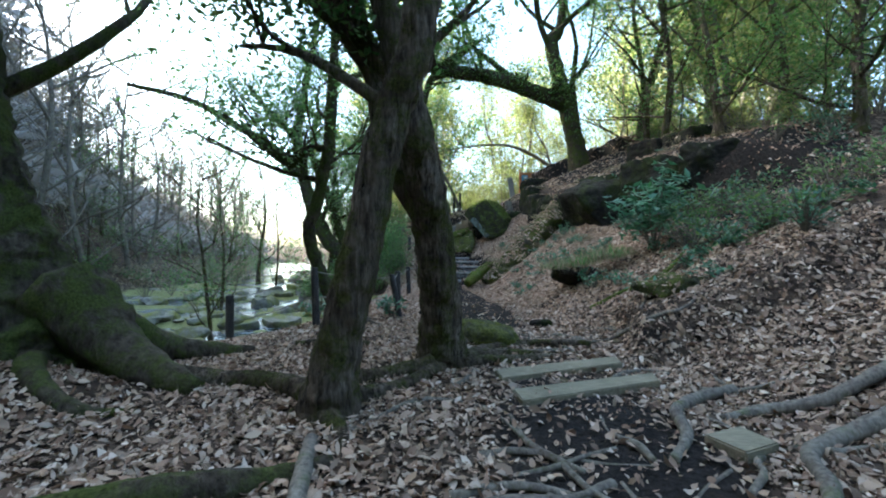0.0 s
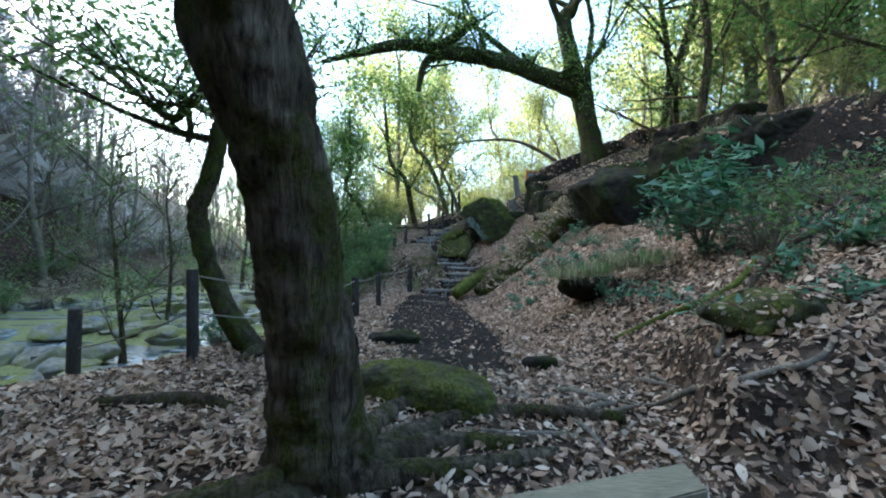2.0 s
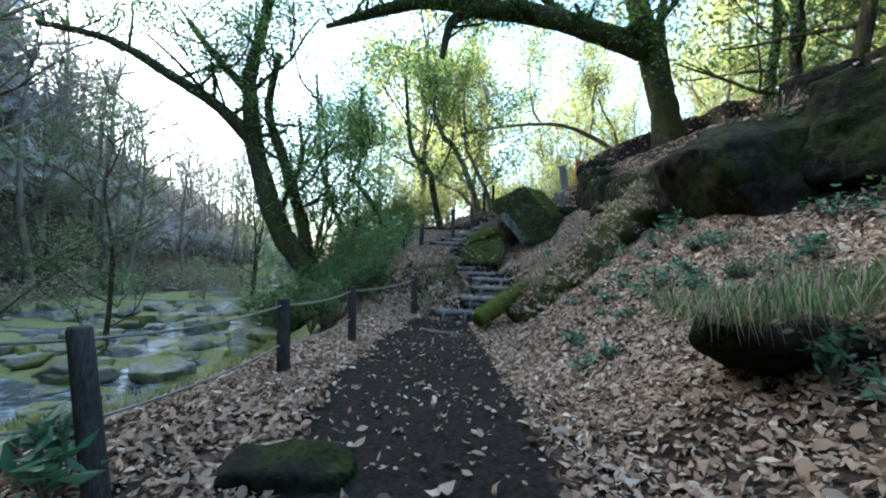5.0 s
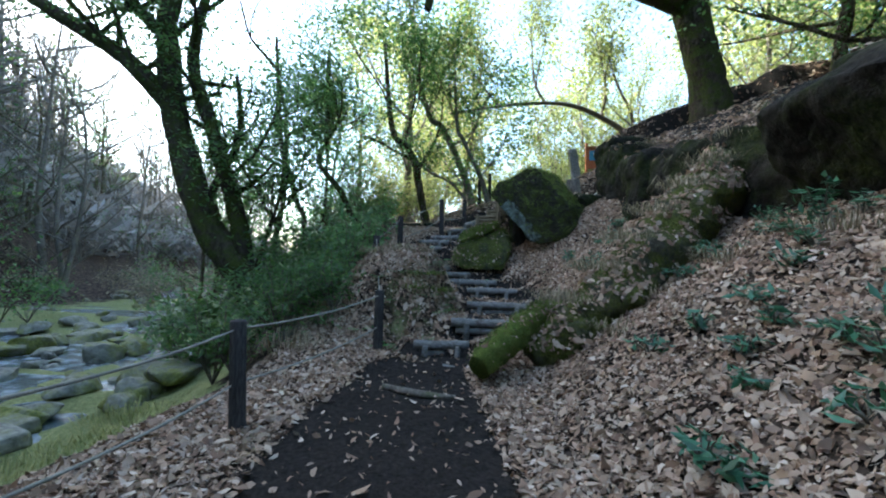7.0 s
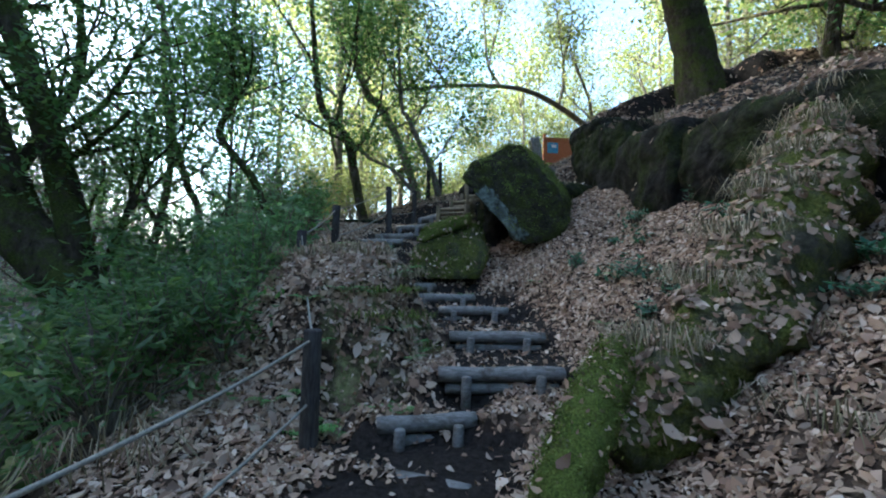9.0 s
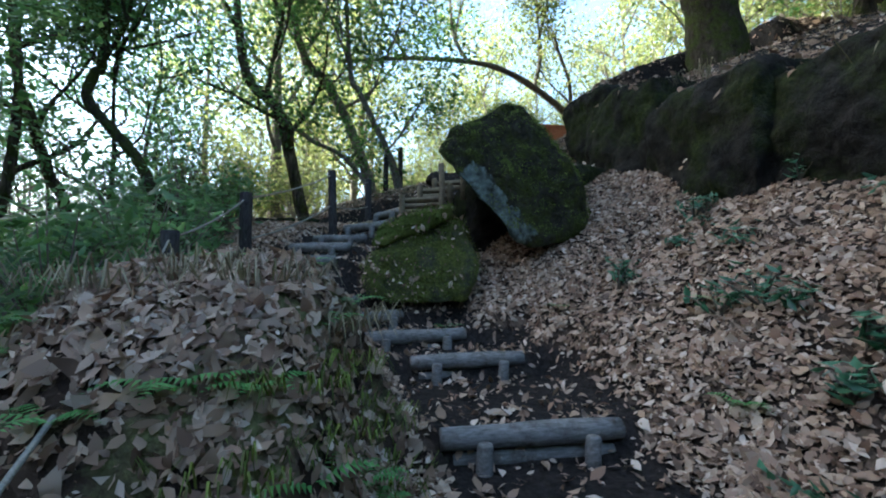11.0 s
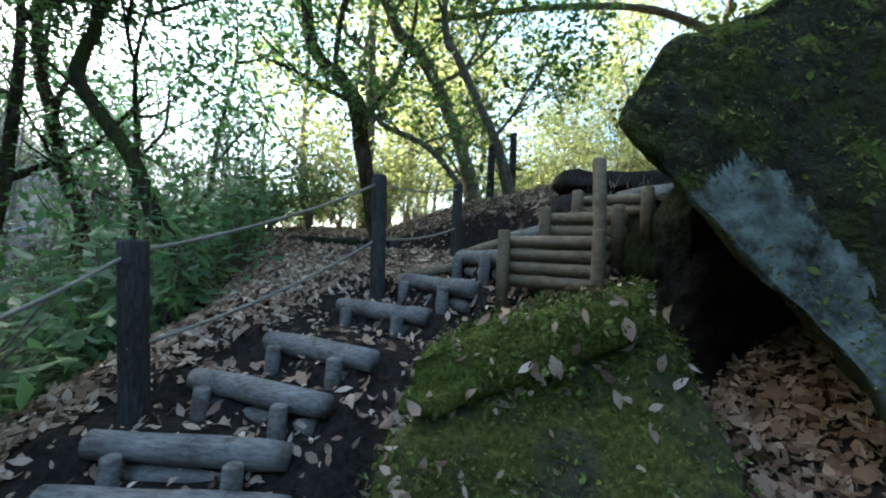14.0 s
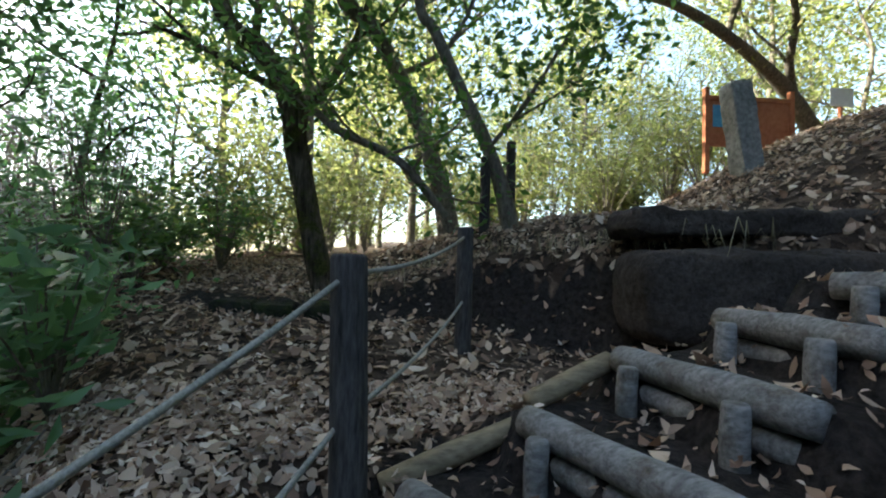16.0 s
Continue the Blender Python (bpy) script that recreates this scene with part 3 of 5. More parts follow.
tree([(-0.00, 4.72, -0.15, 0.360), (0.01, 4.70, -0.01, 0.320), (-0.01, 4.66, 0.27, 0.252), (-0.03, 4.58, 0.68, 0.217), (-0.09, 4.46, 1.24, 0.200), (-0.15, 4.33, 1.77, 0.198), (-0.23, 4.22, 2.20, 0.189), (-0.28, 4.15, 2.47, 0.168), (-0.75, 4.20, 4.60, 0.120), (-0.90, 4.50, 7.00, 0.080)],
     "stout dark-barked tree with moss on its trunk and spreading roots", 5, [(0.5, (-0.8, -0.05, 0.85), 3.6, 0.14), (0.88, (-0.7, 0.5, 0.5), 3.5, 0.08), (0.93, (0.8, 0.3, 0.45), 3.5, 0.08), (0.9, (0.2, -0.8, 0.5), 3, 0.06), (0.97, (0.6, 0.6, 0.5), 3, 0.06)], 5500, 0.13, BARK, arms=[[(-0.18, 4.80, 3.50, 0.191), (-0.60, 4.80, 3.22, 0.178), (-0.92, 4.80, 3.57, 0.172), (-1.30, 4.80, 4.08, 0.165), (-2.40, 4.90, 5.60, 0.100)]], rough=0.16, sides=40, fine=26, wob=6.5,
     roots=[[(0.2, 4.6, 0.06, 0.12), (0.6, 5.05, 0.02, 0.08), (1.1, 5.1, 0.0, 0.05), (1.6, 5.4, -0.02, 0.03)], [(0.2, 4.75, 0.05, 0.1), (0.7, 5.5, 0.02, 0.07), (1.3, 5.6, 0.03, 0.06), (1.9, 5.5, 0.06, 0.05)],
            [(-0.1, 4.45, 0.06, 0.12), (-0.5, 4.3, 0.02, 0.09), (-0.9, 4.0, 0.02, 0.08), (-1.5, 3.7, -0.02, 0.04)], [(0.05, 4.75, 0.06, 0.1), (0.3, 5.7, 0.02, 0.07), (0.75, 6.2, 0, 0.05), (0.9, 6.8, -0.03, 0.03)],
            [(0.2, 4.55, 0.05, 0.09), (0.8, 4.75, 0.02, 0.06), (1.3, 5.0, 0.0, 0.04)]])
# great tree with the mossy flaring foot
tree([(-4.1, 4.3, -0.3, 1.0), (-4.25, 4.3, 0.4, 0.72), (-4.55, 4.3, 1.3, 0.5), (-4.95, 4.3, 2.7, 0.42), (-5.3, 4.5, 5.0, 0.38), (-5.6, 5.0, 9.0, 0.25)],
     "great tree with a wide mossy flaring foot", 7, [(0.6, (0.6, 0.9, 0.5), 4.5, 0.1), (0.75, (0.8, 0.2, 0.4), 4.5, 0.1), (0.85, (0.2, 0.9, 0.6), 4.5, 0.1), (0.95, (0.9, 0.6, 0.5), 4, 0.1)], 4500, 0.14, BARK_MOSS, rough=0.16, sides=40, fine=26, wob=6.5, moss_base=True,
     roots=[[(-3.7, 4.2, 0.75, 0.4), (-3.1, 4.0, 0.3, 0.26), (-2.6, 3.8, 0.1, 0.18), (-2.1, 3.65, 0.0, 0.1)], [(-3.8, 4.0, 0.1, 0.16), (-3.3, 3.4, 0.02, 0.1), (-2.7, 3.1, 0.0, 0.07), (-2.3, 3.2, -0.02, 0.03)], [(-3.7, 4.6, 0.4, 0.3), (-3.0, 4.9, 0.1, 0.16), (-2.3, 5.2, 0.0, 0.08)]])
# winding tree on the river bank
tree([(-1.35, 7.35, -0.30, 0.180), (-1.50, 7.35, -0.13, 0.160), (-1.92, 7.35, 0.44, 0.123), (-2.20, 7.35, 1.09, 0.111), (-2.31, 7.35, 1.63, 0.111), (-2.18, 7.35, 2.04, 0.102), (-2.06, 7.35, 2.59, 0.102), (-1.96, 7.35, 3.09, 0.106), (-1.90, 7.60, 5.60, 0.060)],
     "slim winding tree with mossy bark on the stream bank", 11, [(0.72, (-0.9, 0.1, -0.05), 2.2, 0.05), (0.8, (0.6, 0.6, 0.6), 2.4, 0.04), (0.9, (-0.6, 0.6, 0.6), 2.6, 0.04), (0.97, (0.8, -0.2, 0.5), 2.2, 0.035)], 2200, 0.12, BARK_MOSS, arms=[[(-2.05, 7.35, 3.00, 0.064), (-2.31, 7.35, 3.00, 0.064), (-2.50, 7.35, 2.84, 0.055), (-2.73, 7.35, 2.75, 0.047), (-3.80, 7.40, 3.60, 0.030)], [(-2.47, 7.35, 2.84, 0.043), (-2.43, 7.35, 2.59, 0.038), (-2.45, 7.35, 2.43, 0.030)]], rough=0.16, sides=40, fine=26, wob=6.5,
     roots=[[(-1.4, 7.3, 0.06, 0.09), (-1.1, 7.1, 0.0, 0.04)], [(-1.5, 7.2, 0.05, 0.08), (-1.6, 6.8, -0.02, 0.03)]])
# forked tree above the stream by the rope fence
tree([(-2.94, 17.00, -2.06, 0.438), (-3.00, 17.00, -1.30, 0.466), (-3.72, 17.00, 0.56, 0.341), (-4.75, 17.00, 1.90, 0.290), (-5.46, 17.00, 3.73, 0.249), (-5.79, 17.00, 5.61, 0.208), (-5.68, 17.00, 6.77, 0.166), (-4.94, 17.60, 11.65, 0.062)],
     "forked evergreen tree leaning out over the stream", 13, [(0.45, (0.25, 0.4, 0.9), 3.2, 0.1), (0.62, (-0.9, -0.3, 0.5), 3.4, 0.08), (0.72, (0.5, -0.2, 0.8), 3.0, 0.06), (0.85, (-0.5, 0.6, 0.6), 3, 0.06), (0.95, (0.5, 0.2, 0.8), 2.6, 0.05), (0.3, (0.5, 0.1, 0.9), 2.6, 0.06)], 13000, 0.12, BARK_MOSS, arms=[[(-5.55, 17.00, 4.17, 0.208), (-6.63, 17.00, 5.20, 0.176), (-8.17, 17.00, 6.15, 0.145), (-10.14, 17.00, 7.23, 0.114), (-12.58, 17.00, 7.85, 0.083)], [(-3.71, 17.00, 0.29, 0.208), (-4.17, 17.00, 2.19, 0.166), (-4.77, 17.00, 3.87, 0.145), (-5.22, 17.00, 5.17, 0.124), (-4.98, 17.00, 6.72, 0.083)], [(-5.79, 17.00, 5.61, 0.135), (-6.71, 17.00, 6.52, 0.114), (-7.40, 17.00, 7.31, 0.094), (-7.76, 17.00, 7.77, 0.073)]], rough=0.15,
     roots=[[(-3.1, 16.9, 0.2, 0.16), (-2.5, 16.5, 0.05, 0.08)], [(-3.4, 16.7, 0.1, 0.16), (-3.9, 16.1, 0.0, 0.08)]])
# big tree at the top of the slope, with the long limb over the path
tree([(6.50, 20.20, 4.40, 0.550), (6.34, 20.20, 5.97, 0.440), (5.89, 20.20, 7.88, 0.380), (5.44, 20.20, 9.60, 0.340), (5.14, 20.20, 11.11, 0.300), (5.60, 20.20, 12.00, 0.220), (5.80, 20.20, 16.00, 0.120)],
     "big spreading tree at the top of the rocky slope", 17, [(0.33, (-0.92, -0.2, 0.28), 7.0, 0.2), (0.6, (-0.7, -0.4, 0.5), 5.5, 0.16), (0.7, (0.7, -0.3, 0.5), 5, 0.15), (0.8, (-0.5, 0.6, 0.6), 5, 0.12), (0.9, (0.4, 0.4, 0.8), 4, 0.1), (0.15, (0.25, 0.1, 1.0), 7, 0.2)], 12000, 0.16, BARK_MOSS, arms=[[(5.62, 20.00, 8.12, 0.420), (4.27, 20.00, 8.64, 0.357), (2.37, 20.00, 9.28, 0.336), (0.25, 20.00, 9.60, 0.294), (-1.48, 20.00, 9.93, 0.252), (-3.64, 20.00, 9.49, 0.168), (-4.94, 20.00, 9.16, 0.084)], [(0.25, 20.00, 9.60, 0.231), (-0.60, 20.00, 9.17, 0.168), (-0.88, 20.00, 7.98, 0.105)], [(-0.18, 20.00, 9.71, 0.210), (0.86, 20.00, 10.46, 0.189), (1.49, 20.00, 11.00, 0.168)]], rough=0.15, sides=18, cluster=0.5)
# trees behind the bank at the turn
tree([(-0.95, 23.40, 1.00, 0.2), (-1.01, 23.40, 1.90, 0.158), (-1.29, 23.40, 3.04, 0.129), (-1.53, 23.40, 4.13, 0.129), (-1.61, 23.40, 4.65, 0.143), (-1.92, 23.40, 5.16, 0.107), (-2.49, 23.40, 5.90, 0.100), (-2.90, 23.60, 9.00, 0.060)],
     "dark slender tree with a crooked trunk behind the stair", 19, [(0.5, (0.4, 0.3, 0.9), 3, 0.06), (0.6, (-0.8, 0.1, 0.5), 2.6, 0.05), (0.75, (0.6, -0.4, 0.6), 3, 0.05), (0.9, (-0.4, -0.5, 0.6), 2.6, 0.04)], 2600, 0.16, BARK, rough=0.12)
tree([(0.35, 24.90, 2.90, 0.17), (0.25, 24.90, 3.70, 0.156), (-0.07, 24.90, 4.70, 0.128), (-0.53, 24.90, 5.72, 0.123), (-0.99, 24.90, 6.47, 0.119), (-1.43, 24.90, 6.94, 0.110), (-2.20, 24.80, 9.50, 0.050)],
     "slender leaning tree on the leafy bank", 23, [(0.5, (0.8, 0.2, 0.6), 3, 0.05), (0.7, (-0.6, -0.6, 0.5), 3, 0.05), (0.85, (0.5, -0.5, 0.7), 3, 0.05)], 2600, 0.16, BARK_PALE, rough=0.12)
tree([(0.95, 23.30, 2.90, 0.12), (0.84, 23.30, 3.55, 0.098), (0.63, 23.30, 4.17, 0.077), (0.28, 23.30, 4.88, 0.070), (-0.03, 23.30, 5.52, 0.063), (-0.22, 23.30, 5.95, 0.056), (-0.40, 23.50, 8.50, 0.030)],
     "thin curved tree on the leafy bank", 29, [(0.35, (0.7, -0.3, 0.6), 1.6, 0.03), (0.6, (0.6, 0.4, 0.7), 2.2, 0.03), (0.85, (-0.5, -0.4, 0.7), 2, 0.03)], 2600, 0.15, BARK_PALE, arms=[[(0.16, 23.00, 3.35, 0.046), (-0.35, 23.00, 3.92, 0.046), (-0.99, 23.00, 4.22, 0.042), (-1.24, 23.00, 4.42, 0.035)]], rough=0.1)
tree([(-5.20, 22.00, -1.20, 0.160), (-4.90, 22.00, 2.14, 0.089), (-5.21, 22.00, 3.11, 0.083), (-5.51, 22.00, 4.03, 0.077), (-5.80, 22.00, 5.11, 0.070), (-6.20, 22.20, 8.50, 0.050)],
     "thin dark tree rising from the stream bank", 37, [(0.55, (0.5, -0.3, 0.6), 2.2, 0.04), (0.7, (-0.6, 0.2, 0.6), 2.2, 0.04), (0.85, (0.5, 0.4, 0.6), 2.4, 0.04)], 2200, 0.14, BARK, rough=0.1)
tree([(-2.60, 21.00, -0.60, 0.200), (-2.63, 21.00, 1.78, 0.091), (-3.05, 21.00, 2.52, 0.086), (-3.40, 21.00, 3.22, 0.081), (-3.82, 21.00, 3.71, 0.076), (-4.10, 21.00, 4.10, 0.076), (-4.01, 21.00, 4.50, 0.066), (-3.91, 21.00, 4.84, 0.061), (-4.00, 21.20, 7.50, 0.050)],
     "thin crooked mossy tree below the rope fence", 38, [(0.45, (-0.7, 0.2, 0.4), 1.8, 0.03), (0.7, (0.6, -0.2, 0.7), 2.2, 0.04), (0.85, (-0.6, 0.3, 0.6), 2.2, 0.04)], 2200, 0.13, BARK_MOSS, rough=0.1)
# long bough arching over the sign
tree([(8.2, 26.6, 4.4, 0.28), (7.3, 26.2, 5.6, 0.17), (6.0, 25.8, 6.6, 0.11), (4.0, 25.4, 7.4, 0.08), (1.8, 25.0, 7.3, 0.065), (-0.6, 24.6, 6.8, 0.04)],
     "low tree with a long bough arching over the path", 31, [(0.3, (-0.3, -0.2, 0.9), 3, 0.08), (0.5, (0.1, -0.4, 0.8), 3, 0.07), (0.7, (-0.4, 0.4, 0.7), 3, 0.06), (0.85, (-0.5, -0.3, 0.5), 2.4, 0.04)], 5000, 0.15, BARK_PALE, leaf_mat=LIME, rough=0.12)

# trees of the wood around: a few kinds, set out many times
def wood_tree(seed, height, r, label, leaves, leaf, leaf_mat, nb=7, mat=None, cluster=0.5, low=0.3, lean=0.0):
    rr = random.Random(seed)
    ctrl = [(0, 0, -0.4, r * 1.5), (0, 0, 0.3, r)]
    x = y = 0.0
    for k in range(1, 5):
        x += rr.uniform(-0.35, 0.35) + lean
        y += rr.uniform(-0.35, 0.35)
        ctrl.append((x, y, height * k / 4, r * (1 - 0.21 * k)))
    br = [(low + (0.98 - low) * i / (nb - 1), d, height * rr.uniform(0.22, 0.36), r * 0.4) for i, d in enumerate(up_dirs(nb, seed))]
    return tree(ctrl, label, seed, br, leaves, leaf, mat, leaf_mat, cluster=cluster, sides=9, rough=0.1, group="trees of the wood")


def set_out(kinds, places):
    """Copies of the kinds at places (x, y, size, kind); the first use of a kind moves the original there."""
    used = set()
    for i, (x, y, s, k) in enumerate(places):
        m = Matrix.Translation((x, y, land_z(x, y) - 0.1)) @ Matrix.Rotation(i * 2.1, 4, 'Z')
        t = kinds[k]
        if k not in used:
            used.add(k)
            t.scale = (s, s, s)
            t.matrix_basis = m @ Matrix.Scale(s, 4)
        else:
            c = copy_thing(t, m)
            c.scale = (s, s, s)


rp = random.Random(41)
lit = [wood_tree(101, 9, 0.14, "slender sunlit tree with yellow-green leaves", 4200, 0.21, LIME, 8, BARK_PALE, 0.55, 0.25),
       wood_tree(102, 11, 0.18, "tall sunlit tree with pale green leaves", 4800, 0.22, LIME, 9, BARK_PALE, 0.65, 0.25),
       wood_tree(103, 7, 0.09, "thin sunlit sapling with small leaves", 3000, 0.19, LIME, 8, BARK_PALE, 0.45, 0.15)]
places = []
for i in range(34):
    y = rp.uniform(28, 50)
    x = rp.uniform(-7, 24)
    places.append((x, y, rp.uniform(0.8, 1.35), i % 3))
for i in range(26):
    y = rp.uniform(9, 30)
    x = rp.uniform(8.5 if y < 22 else 9.5, 20)
    places.append((x, y, rp.uniform(0.75, 1.2), i % 3))
set_out(lit, places)
dark = [wood_tree(111, 8, 0.13, "slender evergreen tree in shade above the stream", 2600, 0.11, GREEN, 8, BARK, 0.5, 0.3),
        wood_tree(112, 6, 0.08, "young evergreen tree in shade by the stream", 2000, 0.1, GREEN, 8, BARK, 0.4, 0.15)]
set_out(dark, [(-5.8, 21.5, 1.0, 0), (-8.5, 33, 1.2, 0), (-9, 23, 0.9, 1), (-13, 30, 1.0, 0), (-6.0, 11.0, 0.7, 1), (-7.8, 15.0, 0.8, 1),
               (-24, 30, 1.1, 0), (-28, 38, 1.2, 0), (-20, 24, 1.0, 1), (-34, 44, 1.3, 0), (-27, 20, 1.2, 0), (-38, 34, 1.3, 0), (-24, 48, 1.1, 0), (-18, 14, 0.9, 1), (-22, 8, 1.1, 0)])
# the wood closing round: by the stair, above the ledge, unseen behind the start
leafy = [wood_tree(114, 7, 0.09, "broad-leaved evergreen tree beside the upper stair", 3600, 0.17, BROAD, 10, BARK, 0.45, 0.12)]
set_out(leafy, [(-4.2, 22.4, 0.75, 0), (-5.6, 25.2, 0.9, 0), (-8.4, 27.5, 1.0, 0)])
ledge_tree = [wood_tree(115, 9, 0.13, "evergreen tree leaning over the rock ledge", 6500, 0.12, GREEN, 11, BARK, 0.5, 0.2, -0.2)]
set_out(ledge_tree, [(7.6, 14.6, 1.0, 0), (8.2, 17.2, 1.1, 0), (7.6, 11.8, 0.9, 0), (9.0, 19.6, 1.15, 0), (9.4, 9.6, 1.0, 0), (10.5, 13.0, 1.2, 0)])
# out-of-view trees, added to cut sky light on faces turned towards the start
shade = [wood_tree(113, 11, 0.2, "dense evergreen tree added unseen behind the start to block light", 5200, 0.36, GREEN, 10, BARK, 0.8, 0.12)]
sp = []
for i in range(26):
    x, y = rp.uniform(-15, 24), rp.uniform(-24, -8)
    sp.append((x, y, rp.uniform(0.8, 1.35), 0))
set_out(shade, sp)
bare = [wood_tree(121, 9, 0.12, "bare grey-brown tree on the far hillside", 900, 0.1, DRY, 10, BARK_PALE, 0.5, 0.2)]
bp = []
for i in range(170):
    y = rp.uniform(-4, 75)
    x = -15.5 - 0.22 * y + 3 - rp.uniform(0, 1) ** 1.5 * 45
    bp.append((x, y, rp.uniform(0.8, 1.5), 0))
set_out(bare, bp)

# ---- rocks ----
def rock(name, corners, label, mat, cuts=3, amp=0.06, freq=2.0, seed=0, category="rock", group="", smooth=0.35):
    vs, fs = rock_mesh(corners, cuts, amp, freq, seed, smooth)
    v = np.array([tuple(q) for q in vs])
    base = (float(v[:, 0].mean()), float(v[:, 1].mean()), float(v[:, 2].min()))
    me = mesh_of(name, (v - np.array(base)).tolist(), fs, mat)
    ob = new(name, me)
    ob.location = base
    return tagged(ob, label, category, group)


def box_corners(c, sx, sy, sz, turn=0.0):
    out = []
    for a in (-1, 1):
        for b in (-1, 1):
            for d in (-1, 1):
                x, y = a * sx / 2, b * sy / 2
                out.append((c[0] + x * math.cos(turn) - y * math.sin(turn), c[1] + x * math.sin(turn) + y * math.cos(turn), c[2] + d * sz / 2))
    return out


front = [(0.86, 18.05, 2.74), (1.08, 18.05, 3.06), (1.62, 18.1, 3.34), (1.9, 18.12, 3.3), (2.1, 18.1, 3.02), (2.54, 18.1, 2.54), (2.66, 18.12, 2.03), (2.54, 18.08, 1.8), (1.85, 17.94, 1.66), (1.14, 18.02, 2.52)]
boulder = rock("boulder", front + [(x + 0.55, y + 0.95, z + 0.08) for x, y, z in front], "tilted dark boulder with mossy top and pale lichen edge", BOULDER, 5, 0.05, 3.0, 3, "boulder", smooth=0.2)
boulder.data.materials.append(MOSS)
boulder.data.materials.append(ROCK_PALE)
e0, e1 = Vector((1.16, 18.0, 2.52)), Vector((1.85, 17.94, 1.74))
for f in boulder.data.polygons:
    q = f.center + boulder.location
    j = noise.noise(q * 5) * 0.5 + noise.noise(q * 14) * 0.3
    u = (q - e0).dot(e1 - e0) / (e1 - e0).length_squared
    d = (q - (e0 + (e1 - e0) * u)).length
    if f.normal.z > 0.45 - 0.5 * j and q.z > 2.5:
        f.material_index = 1
    elif 0.0 < u < 1 and d < 0.17 + 0.2 * j and f.normal.y < 0.1:
        f.material_index = 2
rock("rock", [(0.14, 18.1, 1.25), (0.12, 18.08, 1.55), (0.3, 18.15, 1.72), (0.44, 17.88, 1.08), (1.2, 17.88, 1.1), (1.34, 18.05, 1.5), (1.28, 18.15, 1.78), (1.1, 18.22, 1.98), (0.5, 18.9, 1.4), (1.4, 19.0, 1.5), (0.6, 18.8, 1.95), (1.3, 18.9, 2.15), (0.2, 17.96, 1.22), (1.26, 17.9, 1.25)],
     "mossy rock scattered with brown leaves beside the stair", ROCK_MOSS, 4, 0.05, 2.5, 5)
rock("rock", [(0.22, 18.1, 1.7), (0.24, 18.12, 1.9), (0.45, 18.3, 1.98), (0.35, 18.08, 1.7), (1.05, 18.15, 2.02), (1.1, 18.15, 2.2), (1.15, 18.45, 2.2), (1.15, 18.5, 2.05), (0.35, 18.45, 1.75)],
     "long slab of rock thick with green moss", MOSS, 4, 0.05, 4.0, 6, smooth=0.3)
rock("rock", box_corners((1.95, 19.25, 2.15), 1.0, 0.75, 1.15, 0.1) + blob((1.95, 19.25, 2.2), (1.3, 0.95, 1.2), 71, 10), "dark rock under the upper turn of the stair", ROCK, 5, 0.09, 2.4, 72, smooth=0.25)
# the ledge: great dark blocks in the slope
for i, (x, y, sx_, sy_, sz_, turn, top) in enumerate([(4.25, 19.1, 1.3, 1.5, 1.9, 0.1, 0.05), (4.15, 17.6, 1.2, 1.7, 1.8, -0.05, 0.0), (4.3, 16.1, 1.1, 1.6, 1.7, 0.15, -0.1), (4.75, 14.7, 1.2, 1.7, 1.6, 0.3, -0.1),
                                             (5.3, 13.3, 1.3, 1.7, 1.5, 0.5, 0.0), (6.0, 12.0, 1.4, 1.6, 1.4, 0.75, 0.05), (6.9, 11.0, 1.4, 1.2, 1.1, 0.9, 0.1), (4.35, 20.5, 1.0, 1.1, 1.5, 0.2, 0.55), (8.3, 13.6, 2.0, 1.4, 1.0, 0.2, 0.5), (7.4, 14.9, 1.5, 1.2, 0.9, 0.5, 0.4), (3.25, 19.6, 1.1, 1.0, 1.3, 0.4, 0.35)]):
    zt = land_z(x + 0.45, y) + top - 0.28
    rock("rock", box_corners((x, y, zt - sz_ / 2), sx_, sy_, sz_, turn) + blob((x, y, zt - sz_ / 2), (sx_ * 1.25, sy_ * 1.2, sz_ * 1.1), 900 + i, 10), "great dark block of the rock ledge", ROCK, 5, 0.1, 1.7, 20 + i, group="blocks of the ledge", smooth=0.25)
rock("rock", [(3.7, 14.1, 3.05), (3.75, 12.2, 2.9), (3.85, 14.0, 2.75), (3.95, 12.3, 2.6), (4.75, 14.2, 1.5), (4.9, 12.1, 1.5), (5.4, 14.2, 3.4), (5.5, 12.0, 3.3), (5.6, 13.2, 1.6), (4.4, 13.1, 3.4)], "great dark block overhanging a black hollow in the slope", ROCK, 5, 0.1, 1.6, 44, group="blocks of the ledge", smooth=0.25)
rock("rock", box_corners((2.25, 21.3, 2.7), 1.9, 0.6, 0.62, -0.05) + [(1.25, 21.3, 2.75), (3.3, 21.3, 2.9)], "long rounded dark brown rock in the cut bank", SOIL, 5, 0.05, 2.0, 45, smooth=0.45)
rock("rock", box_corners((2.5, 21.55, 3.2), 2.4, 0.55, 0.2, -0.03), "flat dark slab lying along the top of the bank", SOIL, 5, 0.05, 2.5, 46, smooth=0.3)
for k, (x, y) in enumerate(((-1.8, 22.65), (-1.4, 22.5), (-0.98, 22.5))):
    rock("rock", box_corners((x, y, 2.06), 0.36, 0.36, 0.85, 0.2 * k), "upright dark stone block at the end of the cut bank", ROCK, 4, 0.04, 3.0, 47 + k, group="stones of the cut bank", smooth=0.2)
